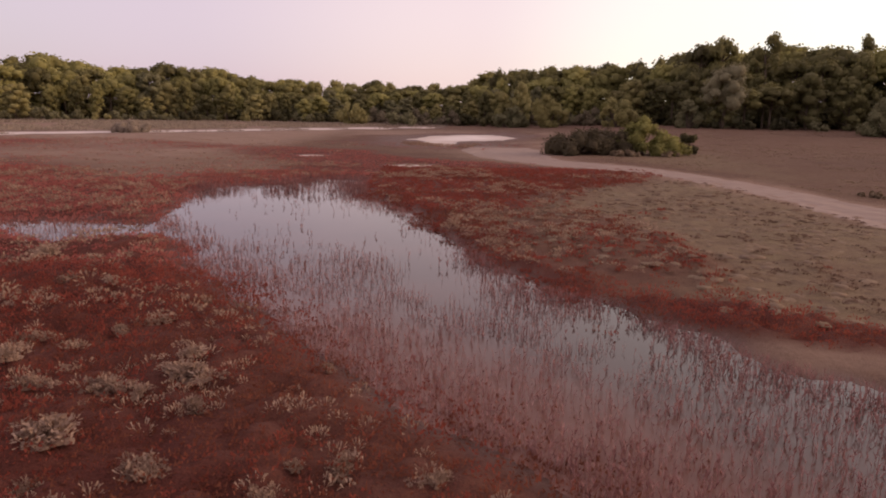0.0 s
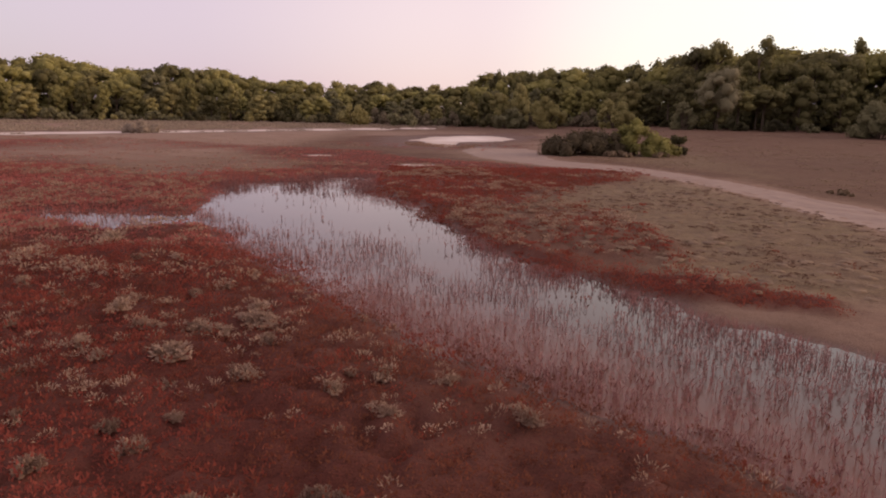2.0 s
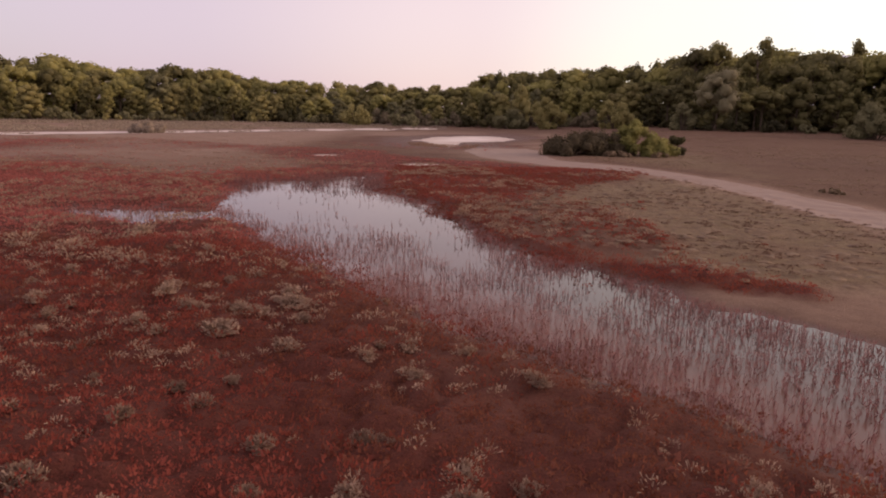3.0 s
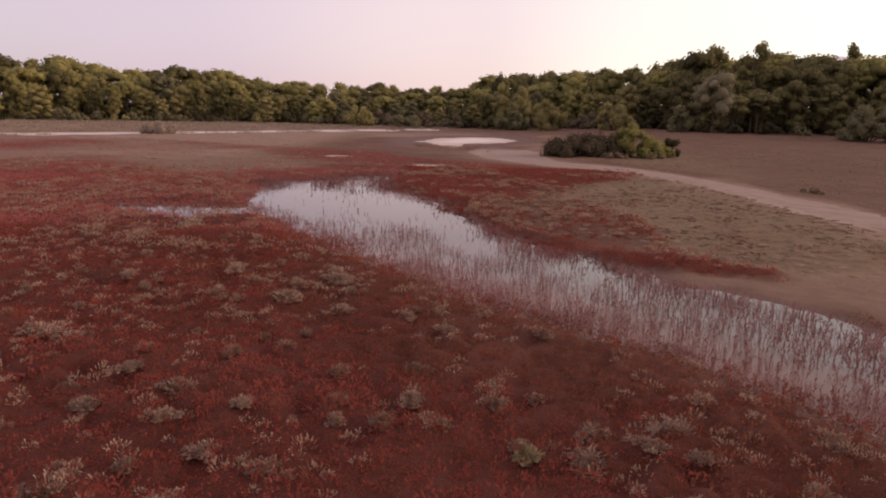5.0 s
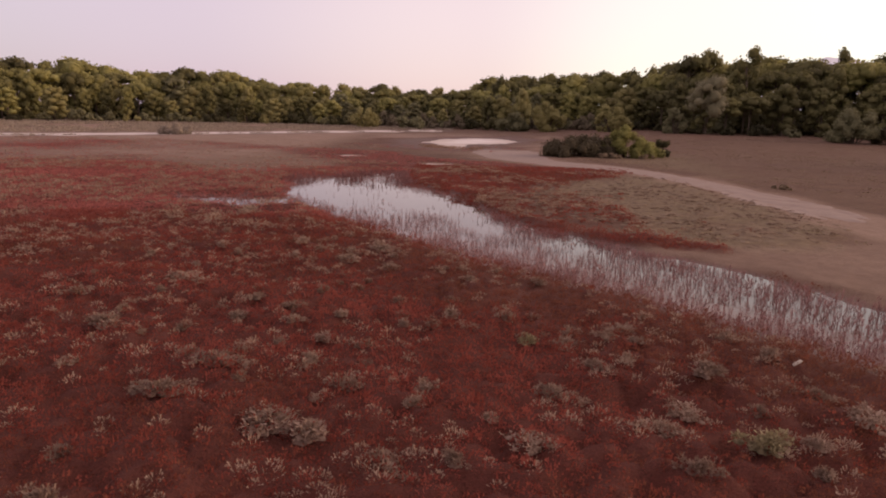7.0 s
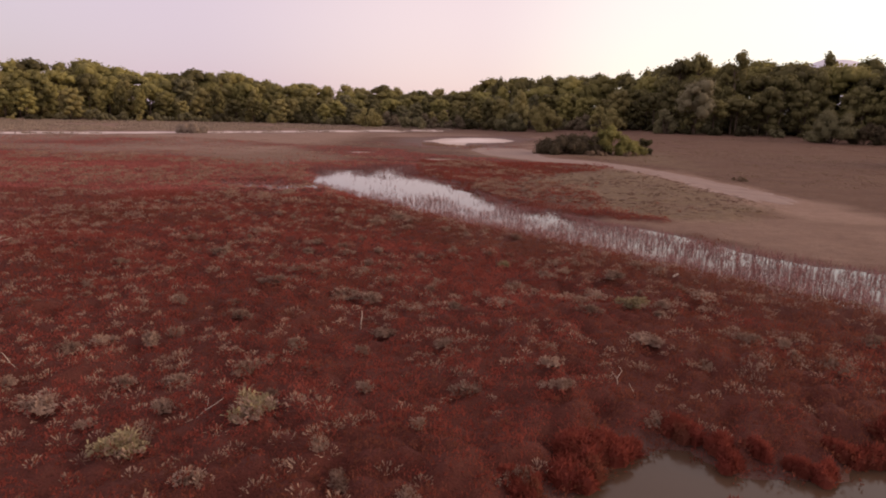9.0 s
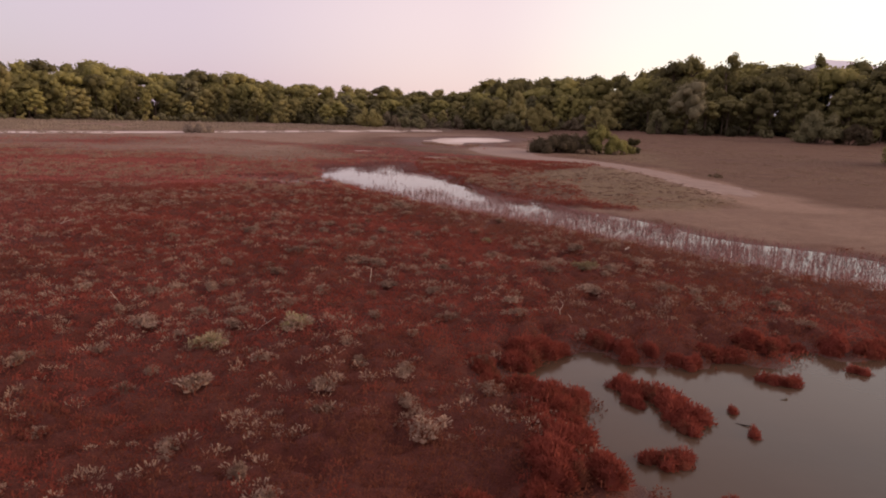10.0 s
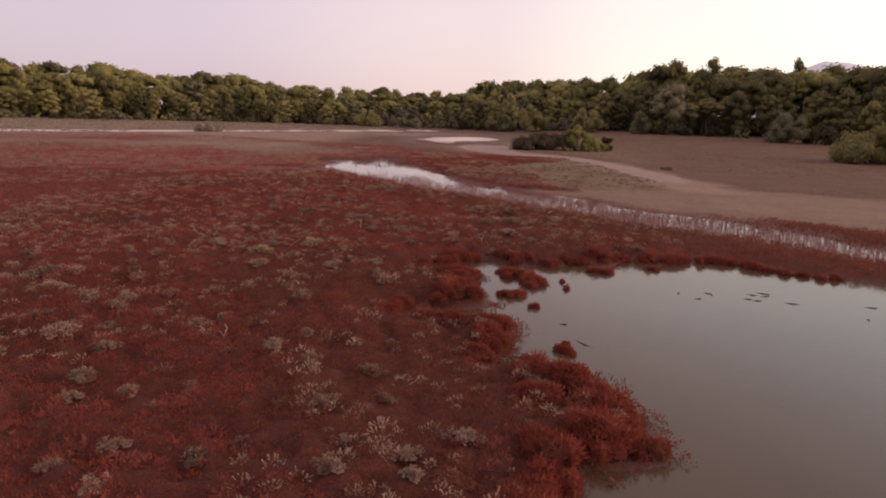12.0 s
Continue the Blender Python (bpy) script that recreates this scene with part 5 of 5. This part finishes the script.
def shrub(name, mat, broad, tall, count, label, card=0.13, cards=90, group="shrubs of the marsh"):
    root = new(name)
    pads = []
    for k in range(count):
        a, q = rng.uniform(0, 6.28), math.sqrt(rng.uniform(0, 1)) * broad
        top = tall * (1 - 0.55 * (q / broad) ** 2) * rng.uniform(0.75, 1.0)
        rx = rng.uniform(0.24, 0.44) * min(broad, tall)
        z = max(top - rx * 0.9, rx * 0.35) if k % 5 < 3 else (max(0.5 * top, rx * 0.5) if k % 5 == 3 else rx * 0.6)
        pads.append((q * math.cos(a), q * math.sin(a), z, rx, rx * rng.uniform(0.8, 1.1)))
    stems = [limb((0.1 * p[0], 0.1 * p[1], -0.2), (p[0], p[1], p[2]), 0.04 * tall / 2, 0.015 * tall / 2, 0.05, 3) for p in pads[::2]]
    sv, sf, _ = joined(*stems)
    part("trunk", mesh_from("trunk", sv, sf, M_BARK, smooth_shade=True), root, "thin brown stems")
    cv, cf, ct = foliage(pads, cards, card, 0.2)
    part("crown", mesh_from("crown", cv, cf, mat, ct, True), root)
    return tagged(root, label, "shrub", group)


def put(ob, x, y, scale=1.0, stretch=1.0, turn=None):
    r = rng.uniform(0, 6.28) if turn is None else turn
    ob.matrix_basis = Matrix.LocRotScale((x, y, float(height(x, y)) - 0.03), Euler((0, 0, r)), (scale, scale, scale * stretch))
    return ob


def again(ob, x, y, scale=1.0, stretch=1.0, turn=None):
    k = Vector((scale / ob.scale.x, scale / ob.scale.y, scale * stretch / ob.scale.z))
    r = rng.uniform(0, 6.28) if turn is None else turn - ob.rotation_euler.z
    return copy_thing(ob, Matrix.LocRotScale((x, y, float(height(x, y)) - 0.03), Euler((0, 0, r)), k))


rng = np.random.default_rng(32)
# the forest edge is fitted to the camera's first view by bearing, distance and height
CAMERA_START = (0.584, 4.340, 3.076)
SKYLINE = [(-60, 3.0), (-45, 3.2), (-40, 3.3), (-36, 3.0), (-33.5, 3.25), (-32.1, 3.45), (-30.0, 2.63), (-28.5, 2.37), (-27.2, 2.67), (-25.6, 2.61), (-24.3, 3.09), (-23.4, 2.7), (-19.6, 2.4), (-17.4, 2.24), (-15.2, 1.95), (-12.4, 2.15), (-9.6, 1.85), (-7.7, 2.03), (-4.9, 1.81), (-0.4, 2.18), (2.2, 3.05), (3.2, 2.9), (4.6, 3.7), (8.5, 4.15), (10.2, 3.9), (13.5, 4.15), (15.1, 4.0), (17.2, 4.3), (18.8, 4.73), (20.8, 5.1), (22.0, 5.1), (23.7, 5.0), (25.1, 4.83), (27.3, 5.17), (28.7, 4.93), (29.9, 4.9), (31.0, 4.86), (40, 5.2), (60, 5.2)]
EDGE = [(-60, 120), (-45, 138), (-35, 143), (-20, 148), (-5, 142), (2, 137), (10, 132), (17, 124), (21, 106), (27, 112), (31, 118), (36, 108), (45, 95), (60, 90)]
sky_az, sky_el = zip(*SKYLINE)
edge_az, edge_d = zip(*EDGE)

pines = [
    tree("pine_tree", M_PINE, "umbrella", 3.6, 0.4, "umbrella pine with a broad olive green crown"),
    tree("pine_tree", M_PINE, "umbrella", 3.2, 1.4, "olive green pine with a domed crown"),
    tree("pine_tree", M_PINE, "round", 3.0, 1.8, "bushy pine with an olive crown reaching low"),
    tree("pine_tree", M_PINE_SHADED, "umbrella", 3.6, 0.6, "dark umbrella pine with a flat-topped crown"),
    tree("pine_tree", M_PINE_SHADED, "umbrella", 3.1, 1.8, "dark green pine with a dense domed crown"),
    tree("pine_tree", M_PINE_SHADED, "round", 2.9, 1.4, "dark bushy pine with branches near the ground"),
    tree("pine_tree", M_PINE, "round", 2.4, 2.6, "slender olive pine with a rounded crown"),
    tree("pine_tree", M_YOUNG, "round", 3.2, 1.2, "young yellowish green pine with low branches"),
    tree("pine_tree", M_PINE_SHADED, "ragged", 3.0, 0, "wind-blown pine top rising over its neighbours"),
    tree("grey_green_tree", M_GREY, "round", 3.2, 1.4, "grey-green rounded tree among the pines"),
]
shrubs = [
    shrub("evergreen_shrub", M_SHRUB, 1.7, 2.2, 12, "dark evergreen shrub at the foot of the forest", 0.17, 44, "undergrowth of the forest edge"),
    shrub("evergreen_shrub", M_GREY, 1.5, 2.4, 11, "grey-green feathery shrub at the foot of the forest", 0.17, 44, "undergrowth of the forest edge"),
    shrub("evergreen_shrub", M_YOUNG, 1.4, 2.2, 10, "yellow-green shrub at the foot of the forest", 0.17, 44, "undergrowth of the forest edge"),
    shrub("tamarisk_shrub", M_TAMARISK, 1.6, 2.4, 11, "dull brown twiggy tamarisk at the forest's foot", 0.15, 44, "undergrowth of the forest edge"),
]
used = set()


def plant(kinds, which, x, y, scale, stretch=1.0):
    if which in used:
        return again(kinds[which], x, y, scale, stretch)
    used.add(which)
    return put(kinds[which], x, y, scale, stretch)


# offset behind the edge, spacing, least and most share of the skyline's height;
# between the two bearings of the clearing the high trees stand far back
BACK_ROWS = (12, 34, 70)
DEEP_ROW = 22
BELTS = [(1, 4.8, 0.16, 0.70), (8, 4.4, 0.45, 0.90), (17, 4.0, 0.70, 1.00), (29, 3.8, 0.86, 1.07)]
CLEARING = [(0, 4.4, 0.12, 0.62), (14, 4.4, 0.40, 0.80), (60, 4.8, 0.72, 0.96), (115, 5.2, 0.94, 1.14)]


def forest():
    for row in range(4):
        az = -42.0
        while az < 42:
            mid = -21 < az + rng.uniform(-2, 2) < 3
            offset, spacing, lo, hi = (CLEARING if mid else BELTS)[row]
            d = float(np.interp(az, edge_az, edge_d)) + offset + rng.uniform(-3, 3)
            a = radians(az)
            x, y = CAMERA_START[0] + d * math.sin(a), CAMERA_START[1] + d * math.cos(a)
            el = float(np.interp(az, sky_az, sky_el))
            top = CAMERA_START[2] + d * math.tan(radians(el * rng.uniform(lo, hi)))
            h = max((1.03 + 0.06 * float(smooth(4, -6, np.array(az))) + 0.05 * float(smooth(12, 18, np.array(az)))) * (top - float(height(x, y))), 3.0)
            # the backlit right gets mostly the darker needles
            right = az > 14
            if row == 0:
                which = int(rng.choice([2, 7, 9, 2, 6] if not right else [5, 3, 5, 2]))
            elif row == 1:
                which = int(rng.choice([2, 1, 7, 0, 9] if not right else [4, 5, 5, 4]))
            else:
                which = int(rng.choice([0, 1, 2, 1, 7] if mid else ([0, 1, 2, 4, 2] if not right else [3, 4, 5, 0])))
            wide = rng.uniform(0.75, 1.2) * (1.25 if h < 7 or (mid and row > 1) else 1.0)
            plant(pines, which, x, y, h / 10 * wide, 1 / wide)
            az += math.degrees(spacing * rng.uniform(0.75, 1.3) * min(1.2, max(0.8, h / 10)) / d)
    az = -42.0
    used.clear()
    while az < 42:
        d = float(np.interp(az, edge_az, edge_d)) - 3 + rng.uniform(-3, 3)
        a = radians(az)
        brown = -9 < az < 13
        which = int(rng.choice([3, 3, 3, 1, 0] if brown else ([0, 1, 2, 1] if az < 14 else [0, 0, 1])))
        plant(shrubs, which, CAMERA_START[0] + d * math.sin(a), CAMERA_START[1] + d * math.cos(a), rng.uniform(0.7, 1.7) * (0.7 if az > 14 else 1.0))
        az += math.degrees(rng.uniform(1.6, 3.2) * (1.6 if az > 14 else 1.0) / d)


forest()


def back_thicket():
    """Bushes deep between the trunks, placed to close sky gaps in the camera's view."""
    for offset in BACK_ROWS:
        az = -42.0
        while az < 42:
            d = float(np.interp(az, edge_az, edge_d)) + offset + rng.uniform(-3, 3)
            a = radians(az)
            if offset < 60 or -21 < az < 4:
                again(shrubs[int(rng.choice([0, 0, 1]))], CAMERA_START[0] + d * math.sin(a), CAMERA_START[1] + d * math.cos(a), rng.uniform(1.8, 2.8) * (1.3 if offset > 60 else 1.0))
            if 30 < offset < 60 or (az > 3 and offset < 60):
                d += 8
                again(pines[5 if az > 3 else 2], CAMERA_START[0] + d * math.sin(a), CAMERA_START[1] + d * math.cos(a), rng.uniform(0.75, 0.95), rng.uniform(0.75, 0.9))
            az += math.degrees(rng.uniform(4.4, 6.2) / d)

    az = 3.0
    while az < 42:  # tall bushy pines placed to close higher sky gaps in the camera's view
        d = float(np.interp(az, edge_az, edge_d)) + DEEP_ROW + rng.uniform(-2, 2)
        a = radians(az)
        again(pines[5], CAMERA_START[0] + d * math.sin(a), CAMERA_START[1] + d * math.cos(a), rng.uniform(0.95, 1.15), rng.uniform(1.0, 1.2))
        az += math.degrees(rng.uniform(4.4, 5.6) / d)


back_thicket()
lone = set()
# heads over the canopy, then pines closing gaps in the camera's view: place, height of the top, kind, width
for px, py, top, kind, wide in ((45.7, 123.5, 16.3, 4, 0.95), (43.0, 126.0, 15.6, 4, 1.0), (74.8, 133.8, 17.9, 8, 1.1), (49.3, 115.5, 15.9, 8, 1.15), (62.3, 122.7, 15.0, 3, 1.5), (57.0, 126.0, 14.6, 0, 1.3), (-91.4, 149.6, 13.7, 0, 1.5),
                             (-78.2, 179.3, 13.6, 1, 1.15), (-85.0, 152.0, 12.6, 0, 1.3), (73.0, 131.0, 15.3, 3, 1.5), (71.5, 115.0, 12.6, 5, 1.15), (75.0, 119.0, 13.4, 5, 1.2), (78.5, 124.0, 13.8, 5, 1.2), (68.0, 121.0, 13.0, 5, 1.2), (80.0, 129.0, 13.5, 5, 1.4), (68.6, 111.0, 9.0, 5, 1.1), (87.0, 140.0, 14.0, 2, 1.5)):
    k = (top - float(height(px, py))) / 9.8 / wide
    if kind == 8 and kind not in lone:
        lone.add(kind)
        put(pines[kind], px, py, wide, k, 0.4)
    else:
        again(pines[kind], px, py, wide, k, 0.4 if kind == 8 else None)

put(shrub("dark_marsh_shrub", M_SHRUB_BROWN, 2.2, 2.2, 28, "dense dark brownish shrub beside the sandy track", 0.085, 150), 8.9, 52.0)
put(shrub("dark_marsh_shrub", M_SHRUB_BROWN, 2.0, 2.55, 26, "dense dark shrub grown into a yellow-green bush", 0.085, 150), 10.9, 52.6)
put(shrub("yellow_green_shrub", M_LIME, 1.7, 2.95, 28, "soft yellow-green bush beside a dark shrub", 0.085, 160), 13.4, 52.0)
put(shrub("yellow_green_shrub", M_LIME, 1.4, 2.0, 20, "smaller yellow-green bush in the thicket", 0.085, 150), 15.2, 52.2)
put(shrub("dark_marsh_shrub", M_SHRUB, 0.9, 1.7, 13, "small dark shrub at the thicket's dry end", 0.08, 120), 16.8, 53.0)
put(shrub("low_heath_shrub", M_DRY, 1.2, 0.6, 14, "low brownish heath shrub before the thicket", 0.07, 110), 11.6, 50.4)
put(shrub("low_heath_shrub", M_DRY, 1.4, 0.6, 14, "low brownish heath shrub before the thicket", 0.07, 110), 15.0, 50.8)
put(shrub("low_heath_shrub", M_DRY, 0.55, 0.28, 9, "small low brown heath bush on the bare field", 0.06, 90), 16.7, 30.4)
put(tree("grey_green_tree", M_GREY_PALE, "round", 3.6, 3.9, "pale grey-green rounded tree on a bare trunk", 0.15, 130), 38.4, 103.4, 0.95, 1.0, 2.0)
put(shrub("grey_green_tree", M_GREY, 2.0, 4.4, 22, "lower grey-green tree before dark pines", 0.17, 120, "single trees before the forest"), 33.6, 104.0)
put(shrub("yellow_green_tree", M_YOUNG, 3.4, 6.2, 26, "rounded yellow-green tree before the pine forest", 0.2, 110, "single trees before the forest"), 15.5, 125.0)
put(shrub("yellow_green_tree", M_YOUNG, 2.6, 6.0, 20, "yellow-green tree behind the marsh thicket", 0.2, 110, "single trees before the forest"), 26.0, 116.0)
put(shrub("grey_green_tree", M_GREY, 2.8, 4.6, 18, "grey-green bush tree at the forest edge", 0.2, 110, "single trees before the forest"), 9.0, 128.0)
put(shrub("yellow_green_tree", M_YOUNG, 2.8, 5.4, 18, "rounded light green tree at the forest edge", 0.2, 110, "single trees before the forest"), -21.0, 132.0)
put(shrub("grey_green_tree", M_GREY, 2.6, 4.2, 18, "grey-green bush tree at the forest edge", 0.2, 110, "single trees before the forest"), -11.5, 132.0)
put(shrub("grey_green_tree", M_GREY, 2.9, 5.4, 26, "grey-green bushy tree at the field's border", 0.16, 130, "single trees before the forest"), 52.6, 87.0)
put(shrub("dark_marsh_shrub", M_SHRUB_BROWN, 2.4, 4.2, 20, "dull brownish bush beside a grey-green tree", 0.16, 120), 56.5, 86.0)
put(shrub("bushy_pine", M_PINE_SHADED, 3.6, 5.2, 30, "large dark bushy pine at the border of the field", 0.13, 170, "single trees before the forest"), 41.6, 46.0)
put(shrub("bushy_pine", M_PINE, 3.6, 5.9, 28, "olive bushy pine at the border of the field", 0.13, 150, "single trees before the forest"), 46.6, 47.5)
put(shrub("reed_shrub", M_REED, 2.3, 1.9, 22, "brown leafless shrub on the channel bank", 0.09, 110), -37.2, 79.6)


# ---- distance ----
def far_hill():
    x = np.linspace(0, 1, 60)
    prof = np.interp(x, [0, 0.12, 0.35, 0.5, 0.62, 0.8, 1.0], [0.0, 0.55, 0.88, 1.0, 0.98, 0.90, 0.72]) + 0.03 * (lattice(x * 20, 0 * x, 1, 81) - 0.5)
    az = np.radians(22.0 + x * 11.0)
    d = 4200.0
    verts, faces = [], []
    for k in range(60):
        for depth, up in ((d, 0.0), (d + 250, 0.6), (d + 500, 1.0), (d + 900, 0.0)):
            verts.append((math.sin(az[k]) * depth, math.cos(az[k]) * depth, 345 * prof[k] * up * depth / d - 2))
    for k in range(59):
        for m in range(3):
            a = k * 4 + m
            faces.append((a, a + 4, a + 5, a + 1))
    return mesh_from("far_hill", verts, faces, M_HILL, smooth_shade=True)


tagged(new("far_hill", far_hill()), "distant hill coloured pale as in dusk haze", "hill", kind="structure")
